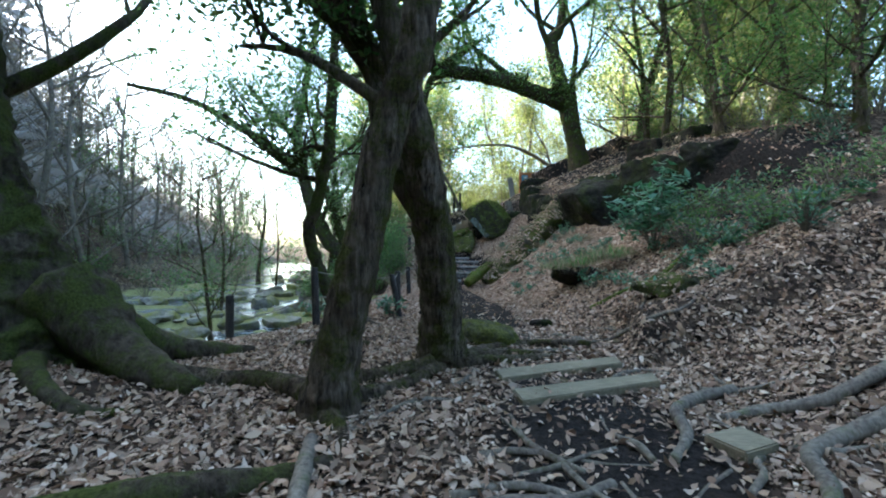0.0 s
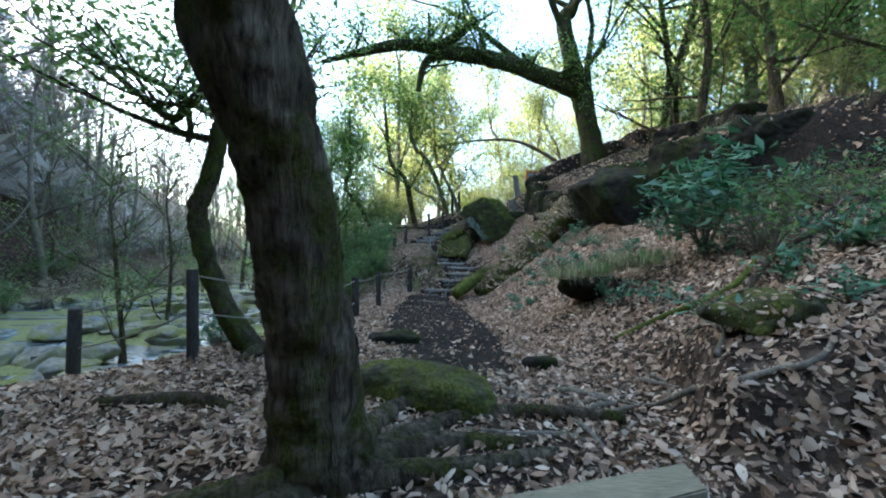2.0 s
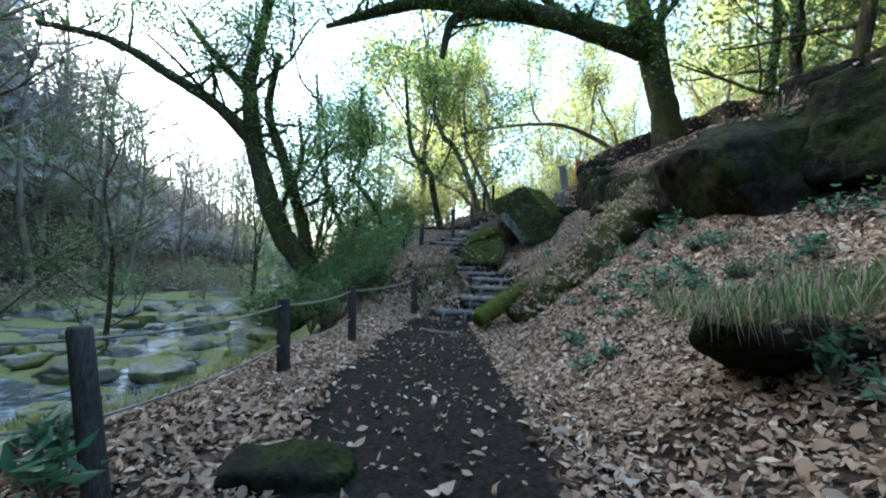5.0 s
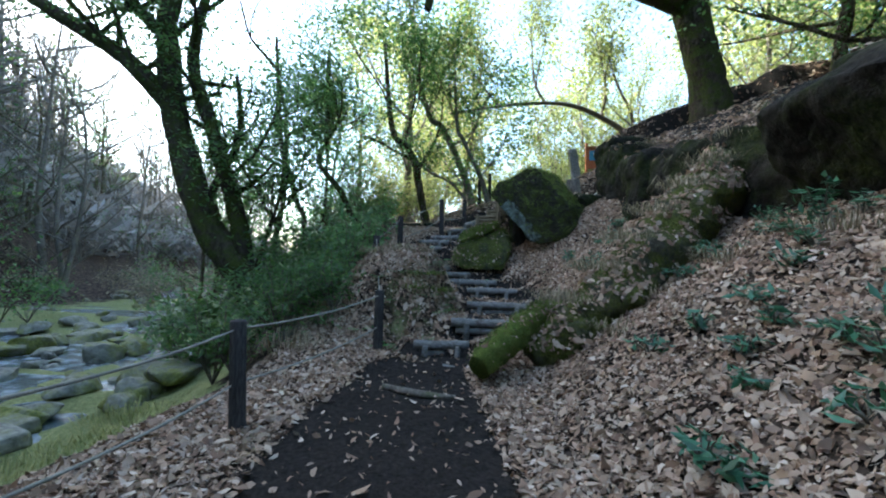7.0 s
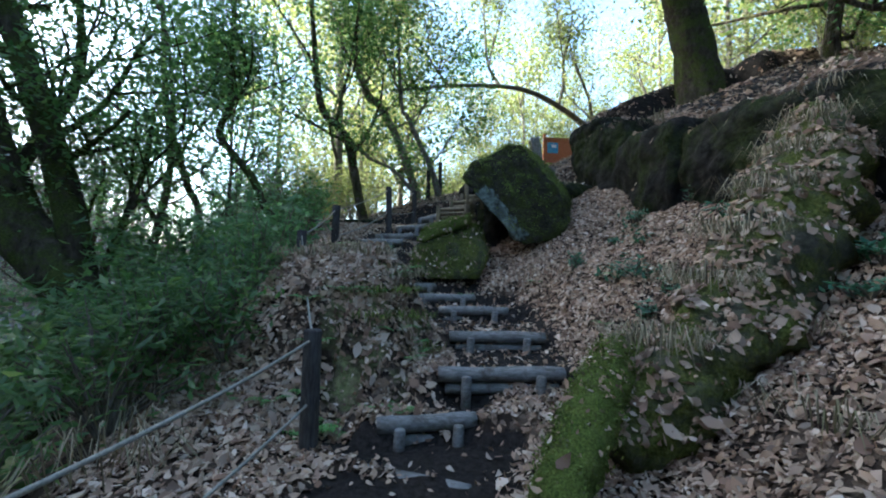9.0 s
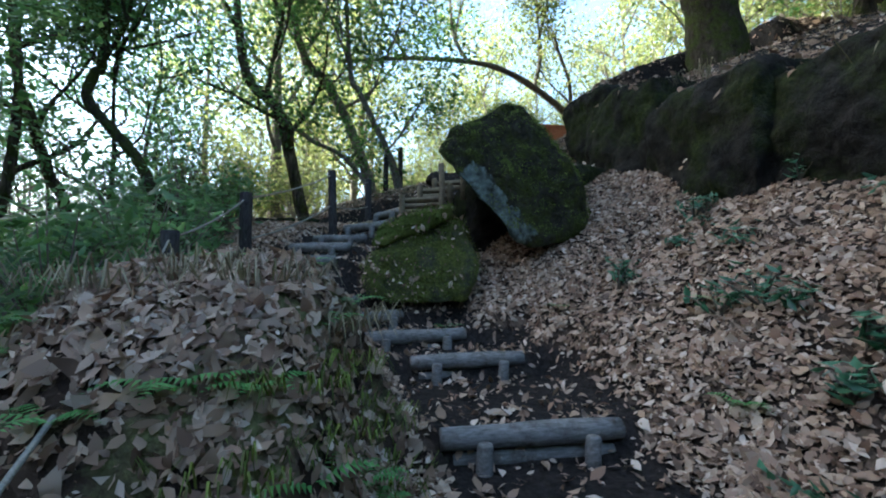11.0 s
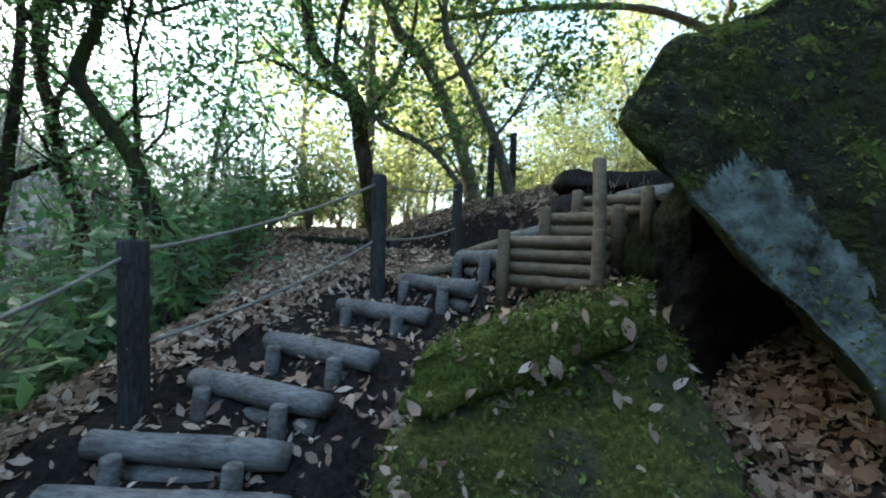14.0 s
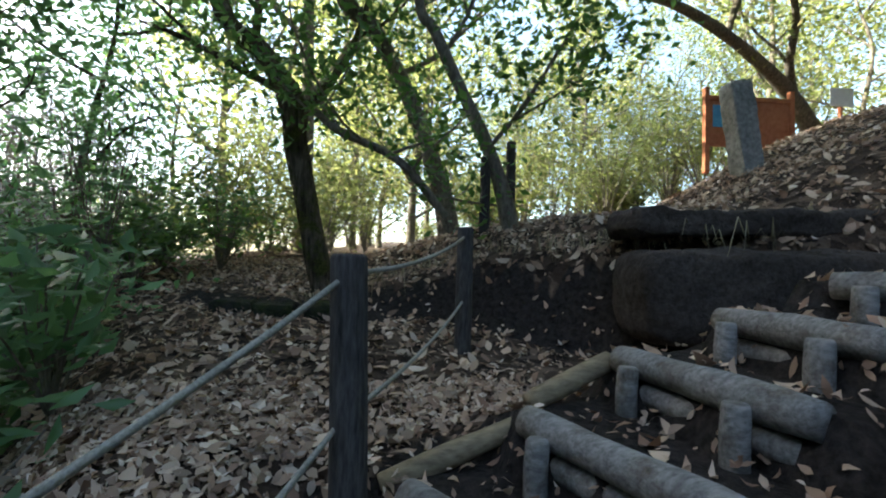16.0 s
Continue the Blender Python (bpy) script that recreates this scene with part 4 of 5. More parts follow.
rock("rock", box_corners((0.42, 5.95, 0.04), 1.1, 0.5, 0.3, -0.5) + [(0.2, 6.05, 0.3), (-0.2, 6.3, 0.12), (1.05, 5.6, 0.05)], "low flat rock covered with green moss beside the path", ROCK_MOSS, 4, 0.06, 3, 31, smooth=0.75)
rock("rock", box_corners((-0.1, 8.3, 0.0), 0.7, 0.4, 0.2, 0.2), "small grey-brown rock at the path's edge", ROCK, 4, 0.04, 4, 32, smooth=0.7)
rock("rock", box_corners((1.6, 7.0, 0.03), 0.35, 0.22, 0.16, 0.1), "small dark stone in the path", ROCK, 4, 0.02, 5, 33, smooth=0.7)
rock("rock", blob((3.2, 5.8, land_z(3.2, 5.8) - 0.05), (1.4, 0.9, 0.55), 34), "leaf-covered mossy rock in the slope", ROCK_MOSS, 4, 0.08, 2.5, 34)
rock("rock", blob((2.95, 9.15, 0.68), (1.4, 0.9, 0.6), 35, 18), "low overhanging rock under dry grass", ROCK, 4, 0.06, 2.5, 35)
# stones of the stream
sr = random.Random(77)
kinds_r = [rock_mesh(blob((0, 0, 0), (1, 1, 0.6), 50 + k), 3, 0.06, 2, k) for k in range(4)]
kinds_m = [mesh_of("rock", [tuple(q) for q in v], f, RIVER_ROCK) for v, f in kinds_r]
for i in range(290):
    y = sr.uniform(3, 40) if i < 150 else sr.uniform(6, 22)
    x = sr.uniform(-15 - 0.2 * y if i < 150 else -10, -3.6 if y < 12 else -4.2)
    s = sr.uniform(0.25, 1.3) ** 1.3
    ob = new("rock", kinds_m[i % 4])
    ob.matrix_basis = Matrix.Translation((x, y, land_z(x, y) + 0.12 * s)) @ Matrix.Rotation(sr.uniform(0, 6.2), 4, 'Z') @ Matrix.Diagonal((s, s * sr.uniform(0.7, 1.2), s * 0.8, 1))
    tagged(ob, "pale stream rock patched with yellow moss", "rock", "stones of the stream")


# ---- stair, posts and ropes ----
def log_piece(a, b, r, seed, mat):
    q = [(a[0] + (b[0] - a[0]) * k / 8, a[1] + (b[1] - a[1]) * k / 8, a[2] + (b[2] - a[2]) * k / 8) for k in range(9)]
    rr = [r * (1 + 0.05 * math.sin(seed + k)) for k in range(9)]
    rr[0] *= 0.94
    rr[-1] *= 0.94
    return tube(q, rr, 14, 0.07, seed, wob=7)


for i, (l, r, z) in enumerate(STEPS):
    t = thing("log_step", ((l[0] + r[0]) / 2, (l[1] + r[1]) / 2, z - 0.2), "weathered grey log step held by short stakes in dark soil", "step", "log steps of the stair")
    rad = 0.062
    lv, rv = Vector((*l, z - rad)), Vector((*r, z - rad))
    d = (rv - lv).normalized()
    fwd = Vector((d.y, -d.x, 0))
    add("log", *log_piece(lv, rv, rad, i, LOG_GREY), LOG_GREY, t)
    add("lower_log", *log_piece(lv + d * 0.06 + Vector((0, 0, -0.115)) - fwd * 0.01, rv - d * 0.05 + Vector((0, 0, -0.115)) - fwd * 0.01, 0.05, i + 40, LOG_GREY), LOG_GREY, t, "older log half sunk in soil")
    for k, u in enumerate((0.2, 0.78)):
        b = lv + (rv - lv) * u + fwd * (rad + 0.04)
        add("stake", *tube([b + Vector((0, 0, -0.35)), b + Vector((0, 0, -0.1)), b + Vector((0.005, 0, -0.005)), b + Vector((0.005, 0, 0.005))], [0.04, 0.042, 0.04, 0.034], 10, 0.05, i + k), LOG_GREY, t)


def crib(l, r, z0, z1, n, name_label):
    """A little retaining wall of stacked logs between two stakes."""
    t = thing("log_retaining_wall", ((l[0] + r[0]) / 2, (l[1] + r[1]) / 2, z0), name_label, "retaining wall")
    rad = (z1 - z0) / n / 2
    for k in range(n):
        z = z0 + rad + 2 * rad * k
        add("log", *log_piece(Vector((*l, z)), Vector((*r, z)), rad * 0.97, k + int(z0 * 9), LOG_NEW), LOG_NEW, t)
    d = Vector((r[0] - l[0], r[1] - l[1], 0)).normalized()
    fwd = Vector((d.y, -d.x, 0))
    for u in (0.06, 0.94):
        b = Vector((l[0] + (r[0] - l[0]) * u, l[1] + (r[1] - l[1]) * u, z0)) + fwd * (rad + 0.04)
        add("stake", *tube([b + Vector((0, 0, -0.15)), b + Vector((0, 0, 0.1)), b + Vector((0, 0, z1 - z0 + 0.015)), b + Vector((0, 0, z1 - z0 + 0.025))], [0.036, 0.037, 0.036, 0.031], 12, 0.05, 3), LOG_NEW, t)


crib((0.62, 19.26), (1.16, 18.96), 2.1, 2.41, 4, "low retaining wall of peeled logs beside the stair")
crib((0.88, 19.38), (1.3, 19.14), 2.41, 2.57, 2, "short wall of two peeled logs beside the stair")
crib((1.1, 19.5), (1.5, 19.25), 2.56, 2.7, 2, "short wall of two peeled logs below the boulder")
tp = new("post", mesh_of("post", *tube([(0, 0, -0.1), (0, 0, 0.3), (-0.02, 0, 0.74), (-0.02, 0, 0.75)], [0.04, 0.038, 0.036, 0.03], 12, 0.05, 8), LOG_NEW))
tp.location = (1.12, 19.0, 2.08)
tagged(tp, "tall peeled wooden post at the log wall", "post")
for a, b in (((-0.47, 17.14, 0.82), (-0.49, 17.65, 0.95)), ((-0.99, 17.78, 0.90), (-0.64, 17.72, 1.00)), ((-0.23, 20.15, 2.05), (0.31, 20.33, 2.2)), ((0.35, 20.31, 2.3), (0.75, 20.45, 2.45))):
    v, f = log_piece(Vector(a) - Vector(a), Vector(b) - Vector(a), 0.045, 5, LOG_NEW)
    o = new("edging_log", mesh_of("edging_log", v, f, LOG_NEW))
    o.location = a
    tagged(o, "yellowish peeled log edging the stair", "log", "edging logs")


def post(x, y, h, label, r=0.062, lean=(0, 0), mat=None, group="fence posts", square=False):
    z = land_z(x, y)
    pts = [(0, 0, -0.25), (0, 0, 0), (lean[0] * 0.5, lean[1] * 0.5, h * 0.5), (lean[0], lean[1], h - 0.012), (lean[0], lean[1], h)]
    ob = new("fence_post", mesh_of("fence_post", *tube(pts, [r, r, r * 0.97, r * 0.95, r * 0.85], 14, 0.05, int(x * 7 + y), wob=5), mat or POST))
    ob.location = (x, y, z)
    tagged(ob, label, "post", group)
    return Vector((x + lean[0], y + lean[1], z + h))


DARK_POST = "dark round wooden fence post with a rope"
row_low = [post(-3.6, 7.2, 1.1, DARK_POST, 0.07), post(-2.05, 6.9, 0.95, DARK_POST, 0.06, (-0.03, 0)), post(-0.8, 7.85, 0.8, DARK_POST, 0.055, (-0.14, 0)), post(-1.05, 10.1, 0.74, DARK_POST, 0.065, (-0.03, 0)),
           post(-0.95, 11.9, 0.78, DARK_POST, 0.06, (-0.03, 0)), post(-0.5, 14.2, 0.75, DARK_POST, 0.06)]
row_up = [post(-1.35, 17.3, 0.85, DARK_POST, 0.07), post(-1.12, 18.55, 0.85, DARK_POST, 0.065, (0.02, -0.1)), post(-0.3, 19.9, 2.88 - land_z(-0.3, 19.9), DARK_POST, 0.06, (-0.03, 0)), post(0.2, 21.5, 0.85, DARK_POST, 0.06)]
post(0.6, 23.3, 0.85, "grey wooden post standing on the leafy bank", 0.06)
post(0.95, 23.6, 1.0, "grey wooden post standing on the leafy bank", 0.06)


def rope(a, b, r, sag, label, drop=0.06):
    n = 16
    a, b = a - Vector((0, 0, drop)), b - Vector((0, 0, drop))
    q = [a + (b - a) * k / n - Vector((0, 0, sag * 4 * (k / n) * (1 - k / n))) - a for k in range(n + 1)]
    ob = new("rope", mesh_of("rope", *tube(q, [r] * (n + 1), 7, 0.1, 4, wob=60), ROPE))
    ob.location = a
    tagged(ob, label, "rope", "fence ropes")


for a, b in zip(row_low, row_low[1:]):
    rope(a, b, 0.009, 0.05, "thin grey rope strung between the fence posts")
    rope(a, b, 0.009, 0.05, "thin grey rope strung low between the fence posts", 0.45)
rope(row_up[0], row_up[1], 0.0095, 0.05, "pale twisted rope strung between the fence posts")
rope(row_up[1], row_up[2], 0.0095, 0.05, "pale twisted rope strung between the fence posts")
rope(row_up[2], row_up[3], 0.0095, 0.05, "pale twisted rope strung between the fence posts")
rope(row_up[1], row_up[2], 0.0095, 0.06, "pale twisted rope strung low between the fence posts", 0.5)
rope(row_up[2], row_up[3], 0.0095, 0.05, "pale twisted rope strung low between the fence posts", 0.5)
rope(row_low[5], row_up[0], 0.009, 0.08, "thin grey rope strung between the fence posts")


def plank(corners, thick, label):
    """A worn plank with softened edges lying on the ground."""
    c = [Vector(q) for q in corners]
    bm = bmesh.new()
    z = [land_z(q.x, q.y) for q in c]
    zt = sum(z) / 4 + thick
    top = [bm.verts.new((q.x, q.y, zt)) for q in c]
    bot = [bm.verts.new((q.x, q.y, zt - thick - 0.04)) for q in c]
    bm.faces.new(top)
    bm.faces.new(bot[::-1])
    for i in range(4):
        bm.faces.new((top[i], bot[i], bot[(i + 1) % 4], top[(i + 1) % 4]))
    bmesh.ops.recalc_face_normals(bm, faces=bm.faces)
    bmesh.ops.bevel(bm, geom=bm.edges[:], offset=0.01, segments=2, affect='EDGES')
    o = sum(c, Vector()) / 4
    o.z = zt - thick
    bmesh.ops.translate(bm, verts=bm.verts, vec=-o)
    me = bpy.data.meshes.new("plank")
    bm.to_mesh(me)
    bm.free()
    me.materials.append(PLANK)
    ob = new("plank", me)
    ob.location = o
    tagged(ob, label, "plank", "planks across the path")


plank([(0.56, 4.0, 0), (1.92, 4.55, 0), (1.95, 4.82, 0), (0.52, 4.3, 0)], 0.07, "worn grey plank laid across the path among leaves")
plank([(0.64, 3.4, 0), (2.0, 3.92, 0), (2.06, 4.18, 0), (0.6, 3.7, 0)], 0.07, "worn grey plank laid across the path among leaves")
plank([(1.78, 2.5, 0), (2.08, 2.63, 0), (2.0, 2.88, 0), (1.68, 2.75, 0)], 0.06, "short grey slab set in the path among roots")

# ---- sign and stone post at the top ----
stone = new("stone_post", mesh_of("stone_post", *rock_mesh(box_corners((0, 0, 0.48), 0.27, 0.25, 1.25), 4, 0.02, 5, 9, 0.12), STONE_POST))
stone.matrix_basis = Matrix.Translation((3.84, 23.5, land_z(3.84, 23.5))) @ Matrix.Rotation(radians(-9), 4, 'Y')
tagged(stone, "leaning mossy grey stone post beside the sign", "stone post")


def board(name, w, h, d, mat, parent, x, y, z, label=""):
    bm = bmesh.new()
    bmesh.ops.create_cube(bm, size=1)
    bmesh.ops.scale(bm, vec=(w, d, h), verts=bm.verts)
    bmesh.ops.bevel(bm, geom=bm.edges[:], offset=min(0.008, d * 0.3), segments=2, affect='EDGES')
    bmesh.ops.translate(bm, vec=(x, y, z), verts=bm.verts)
    me = bpy.data.meshes.new(name)
    bm.to_mesh(me)
    bm.free()
    me.materials.append(mat)
    ob = new(name, me)
    ob.parent = parent
    if label:
        ob["label"] = label
    return ob


sx, sy = 5.3, 25.3
sign = thing("sign_board", (sx, sy, land_z(sx, sy)), "red-brown wooden notice board with posters in dappled sun", "sign")
sign.scale = (0.82, 0.82, 0.82)
board("panel", 1.7, 0.85, 0.04, SIGN_RED, sign, 0, 0, 0.95)
for x in (-0.9, 0.9):
    board("post", 0.1, 1.75, 0.1, SIGN_RED, sign, x, 0, 0.75)
board("rail", 1.9, 0.09, 0.09, SIGN_RED, sign, 0, 0, 1.42)
board("rail", 1.9, 0.09, 0.09, SIGN_RED, sign, 0, 0, 0.48)
board("poster", 0.45, 0.45, 0.006, BLUE, sign, -0.55, -0.026, 1.05, "blue and white poster")
board("poster", 0.2, 0.12, 0.006, PAPER, sign, -0.5, -0.034, 1.12, "white patch of a poster")
notice = thing("notice", (6.6, 25.0, land_z(6.6, 25.0)), "small white notice on a thin stake", "notice")
board("sheet", 0.4, 0.3, 0.01, PAPER, notice, 0, -0.03, 0.75)
board("stake", 0.05, 0.9, 0.05, SIGN_RED, notice, 0, 0, 0.4)

# ---- fallen logs, the stump and root ridges ----
def lying(name, rows, label, mat, category, seed, sides=12, rough=0.18):
    g = [(x, y, land_z(x, y) + dz, r) for x, y, dz, r in rows]
    p2, r2 = spline(g, 10 * (len(g) - 1))
    b = p2[0].copy()
    v, f = tube(p2 - b, r2, sides, rough, seed, wob=4)
    ob = new(name, mesh_of(name, v, f, mat))
    ob.location = b
    tagged(ob, label, category)


lying("fallen_log", [(0.76, 13.28, 0.2, 0.12), (0.88, 13.45, 0.27, 0.15), (1.15, 13.8, 0.38, 0.15), (1.5, 14.25, 0.5, 0.14), (1.8, 14.5, 0.5, 0.1)], "fallen log thick with bright green moss beside the steps", MOSS, "log", 61, 20, 0.34)
ridge = [(1.35, 13.95, 0.24, 0.16), (1.8, 14.08, 0.5, 0.28), (2.4, 14.3, 0.98, 0.36), (3.25, 14.72, 1.82, 0.42), (4.31, 15.34, 2.75, 0.42), (5.24, 16.10, 3.6, 0.4)]
rp2, rr2 = spline(ridge, 60)
rv, rf = tube(rp2 - rp2[0], rr2, 30, 0.32, 62, wob=3.5)
ro = new("root_ridge", mesh_of("root_ridge", rv, rf, ROCK_MOSS))
ro.location = Vector(rp2[0]) - Vector((0, 0, 0.06))
tagged(ro, "great leaf-strewn root running down the slope", "root")
lying("fallen_branch", [(2.55, 7.4, 0.02, 0.026), (3.0, 7.3, 0.03, 0.034), (3.7, 7.2, 0.04, 0.036), (4.3, 7.6, 0.06, 0.02)], "mossy fallen branch on the leafy slope", MOSS, "branch", 63)
lying("fallen_branch", [(3.6, 6.8, 0.08, 0.03), (4.4, 7.4, 0.12, 0.035), (5.3, 7.7, 0.1, 0.025)], "dark fallen branch on the leafy slope", BARK, "branch", 64)
lying("fallen_branch", [(1.75, 14.1, 0.05, 0.06), (1.95, 14.5, 0.06, 0.06)], "short cut log on the leaves", LOG_GREY, "log", 65)
lying("fallen_branch", [(-1.9, 5.5, 0.03, 0.05), (-1.3, 5.6, 0.05, 0.06), (-0.95, 5.55, 0.03, 0.04)], "short dark log lying on the leaves", BARK, "log", 66)
lying("fallen_branch", [(-0.15, 13.0, 0.02, 0.03), (0.25, 12.9, 0.03, 0.035), (0.55, 12.95, 0.01, 0.02)], "thin root crossing the path before the steps", BARK_PALE, "root", 67)
stump = new("stump", mesh_of("stump", *tube([(0, 0, -0.3), (0, 0, 0), (-0.08, 0, 0.5), (-0.15, 0, 0.95), (-0.15, 0, 0.97)], [0.26, 0.2, 0.17, 0.17, 0.15], 14, 0.15, 70), BARK_PALE))
stump.location = (3.3, 20.7, 4.0)
stump.location.z = land_z(3.3, 20.7)
tagged(stump, "broken tree stump on the rock ledge", "stump")
rr = random.Random(5)
for i in range(80):
    x0, y0 = rr.uniform(0.0, 2.6), rr.uniform(1.0, 6.2)
    if 2.9 < y0 < 5.0 and 0.2 < x0 < 2.3:
        continue
    a = rr.uniform(-0.5, 3.6)
    ln = rr.uniform(0.5, 1.5)
    rows = []
    for k in range(5):
        rows.append((x0, y0, 0.008 + 0.018 * math.sin(k * 1.4), rr.uniform(0.014, 0.034) * (1 - 0.12 * k)))
        a += rr.uniform(-0.6, 0.6)
        x0 += math.cos(a) * ln / 4
        y0 += math.sin(a) * ln / 4
    lying("root", rows, "bare grey tree root winding over the trodden soil", BARK_PALE, "root", 80 + i, 7, 0.25)
    scene.collection.objects[-1]["group"] = "roots over the path"

for rows, lab, mt in (([(-2.3, 1.9, 0.0, 0.05), (-1.6, 2.1, 0.04, 0.085), (-1.0, 2.3, 0.03, 0.08), (-0.65, 2.5, 0.0, 0.05)], "thick mossy root half sunk in leaves", BARK_MOSS),
                      ([(-0.85, 2.75, 0.02, 0.05), (-0.78, 2.4, 0.05, 0.05), (-0.7, 2.0, 0.02, 0.045)], "short bare root rising from the leaves", BARK_PALE),
                      ([(3.3, 2.85, 0.04, 0.06), (2.7, 2.78, 0.05, 0.055), (2.2, 2.55, 0.04, 0.05), (2.0, 2.2, 0.02, 0.045), (1.75, 1.9, 0.0, 0.04)], "thick bare root winding over the leaves", BARK_PALE),
                      ([(2.55, 3.75, 0.03, 0.05), (2.1, 3.5, 0.05, 0.05), (1.75, 3.2, 0.04, 0.045), (1.6, 2.8, 0.03, 0.04), (1.35, 2.5, 0.02, 0.03)], "thick bare root winding over the leaves", BARK_PALE),
                      ([(3.6, 3.3, 0.03, 0.045), (2.9, 3.2, 0.05, 0.05), (2.4, 3.25, 0.04, 0.045), (2.0, 3.05, 0.02, 0.03)], "thick bare root winding over the leaves", BARK_PALE)):
    lying("root", rows, lab, mt, "root", 170, 9, 0.25)

# ---- undergrowth ----
def shrub(name, at, height, width, n_stems, leaves, leaf, mat, label, seed, group="", category="shrub", droop=0.0):
    rng, nr = random.Random(seed), np.random.default_rng(seed)
    t = thing(name, at, label, category, group)
    stems, tips = [], []
    for i in range(n_stems):
        a, k = rng.uniform(0, 6.28), rng.uniform(0.3, 1.0)
        q = [Vector(at)]
        for s in range(1, 5):
            u = s / 4
            q.append(Vector(at) + Vector((math.cos(a) * width * 0.5 * k * u, math.sin(a) * width * 0.5 * k * u, height * (1 - 0.5 * k) * u ** 0.8 * rng.uniform(0.9, 1.1) + 0.0)))
            if s > 1:
                tips.append(q[-1])
        stems.append(tube(q, [0.012, 0.01, 0.008, 0.006, 0.004], 4, caps=False))
    tagged(add("stem", *joined(stems), BARK_PALE, t), kind="stuff")
    idx = nr.integers(0, len(tips), leaves)
    tp = np.array([tuple(v) for v in tips])[idx]
    c = tp + nr.normal(0, 0.11 * width, (leaves, 3)) * np.array([1, 1, 0.7])
    add_fast("foliage", *leaf_cloud(c, np.tile((0, -0.2, 1.0), (leaves, 1)), leaf, nr, 0.36, 0.1, 0.5), mat, t)
    return t


def on(x, y, dz=0.0):
    return (x, y, land_z(x, y) + dz)


shrub("shrub", on(4.2, 8.5), 1.9, 1.5, 16, 520, 0.23, SHRUB, "shrub with glossy blue-green drooping leaves on the slope", 1)
shrub("shrub", on(-0.95, 7.75), 0.5, 0.5, 8, 90, 0.15, SHRUB, "small broad-leaved plant at the foot of a fence post", 2)
shrub("shrub", on(-2.3, 7.9), 0.6, 0.7, 8, 130, 0.13, SHRUB, "small shrub on the stream bank", 3)
sh = random.Random(9)
for i in range(26):
    x, y = sh.uniform(2.8, 6.2), sh.uniform(5.5, 13)
    shrub("seedling", on(x, y), sh.uniform(0.2, 0.5), sh.uniform(0.3, 0.7), 6, 60, 0.11, SHRUB, "low green seedling among fallen leaves", 200 + i, "seedlings on the slope", "plant")
for i in range(60):
    x, y = sh.uniform(1.9, 4.2), sh.uniform(10.0, 17.4)
    shrub("seedling", on(x, y), sh.uniform(0.12, 0.3), sh.uniform(0.2, 0.5), 5, 34, 0.1, SHRUB, "low green seedling among fallen leaves", 240 + i, "seedlings on the slope", "plant")
for i in range(42):
    y = sh.uniform(5.5, 10.2)
    x = sh.uniform(4.2, 8.6)
    shrub("bush", on(x, y), sh.uniform(0.35, 0.9), sh.uniform(0.7, 1.5), 14, 85, 0.12, SHRUB if i % 3 == 0 else GREEN, "low dark undergrowth with thin stems on the slope", 600 + i, "undergrowth on the slope", "bush")
# bushes on the bank below the stair
for i in range(30):
    y = sh.uniform(15.5, 25)
    x = sh.uniform(-5.6, -2.0)
    h = sh.uniform(1.0, 2.2)
    shrub("bush", on(x, y), h, sh.uniform(1.3, 2.2), 14, 620, 0.15, GREEN, "evergreen bush on the bank below the rope fence", 300 + i, "bushes on the bank", "bush")
for i in range(16):
    x, y = sh.uniform(-3.6, -1.8), sh.uniform(17.5, 22.5)
    shrub("bush", on(x, y), sh.uniform(0.9, 1.7), sh.uniform(1.0, 1.6), 12, 260, 0.17, BROAD, "broad-leaved bright green bush below the rope fence", 660 + i, "bright bushes on the bank", "bush")
for i in range(12):
    x, y = sh.uniform(-2.6, -1.4), sh.uniform(13.6, 17.0)
    shrub("bush", on(x, y), sh.uniform(0.7, 1.3), sh.uniform(0.9, 1.5), 14, 420, 0.1, GREEN, "dense dull-green bush beside the steps", 340 + i, "bushes beside the steps", "bush")
for i in range(34):
    x, y = sh.uniform(-6, 16), sh.uniform(26.5, 36)
    shrub("bush", on(x, y), sh.uniform(1.2, 2.6), sh.uniform(1.5, 2.6), 14, 900, 0.15, LIME, "sunlit yellow-green bush beyond the bank", 400 + i, "sunlit bushes", "bush")
for i in range(9):
    x, y = sh.uniform(-6.0, -3.2), sh.uniform(20.5, 27)
    shrub("bush", on(x, y), sh.uniform(2.4, 3.8), sh.uniform(1.4, 2.2), 16, 380, 0.15, BROAD, "tall broad-leaved evergreen bush below the rope fence", 740 + i, "tall bushes on the bank", "bush")
for i in range(24):
    x, y = sh.uniform(-4, 9), sh.uniform(26.5, 31)
    shrub("bush", on(x, y), sh.uniform(2.4, 4.2), sh.uniform(1.6, 2.6), 14, 760, 0.14, LIME, "tall sunlit bush with yellow-green leaves beyond the bank", 770 + i, "tall sunlit bushes", "bush")
for i in range(30):
    y = sh.uniform(7, 23)
    x = sh.uniform(8.2, 12.5)
    shrub("bush", on(x, y), sh.uniform(0.9, 2.2), sh.uniform(1.2, 2.2), 14, 520, 0.12, LIME if i % 2 else GREEN, "leafy bush growing along the top of the slope", 700 + i, "bushes along the ridge", "bush")
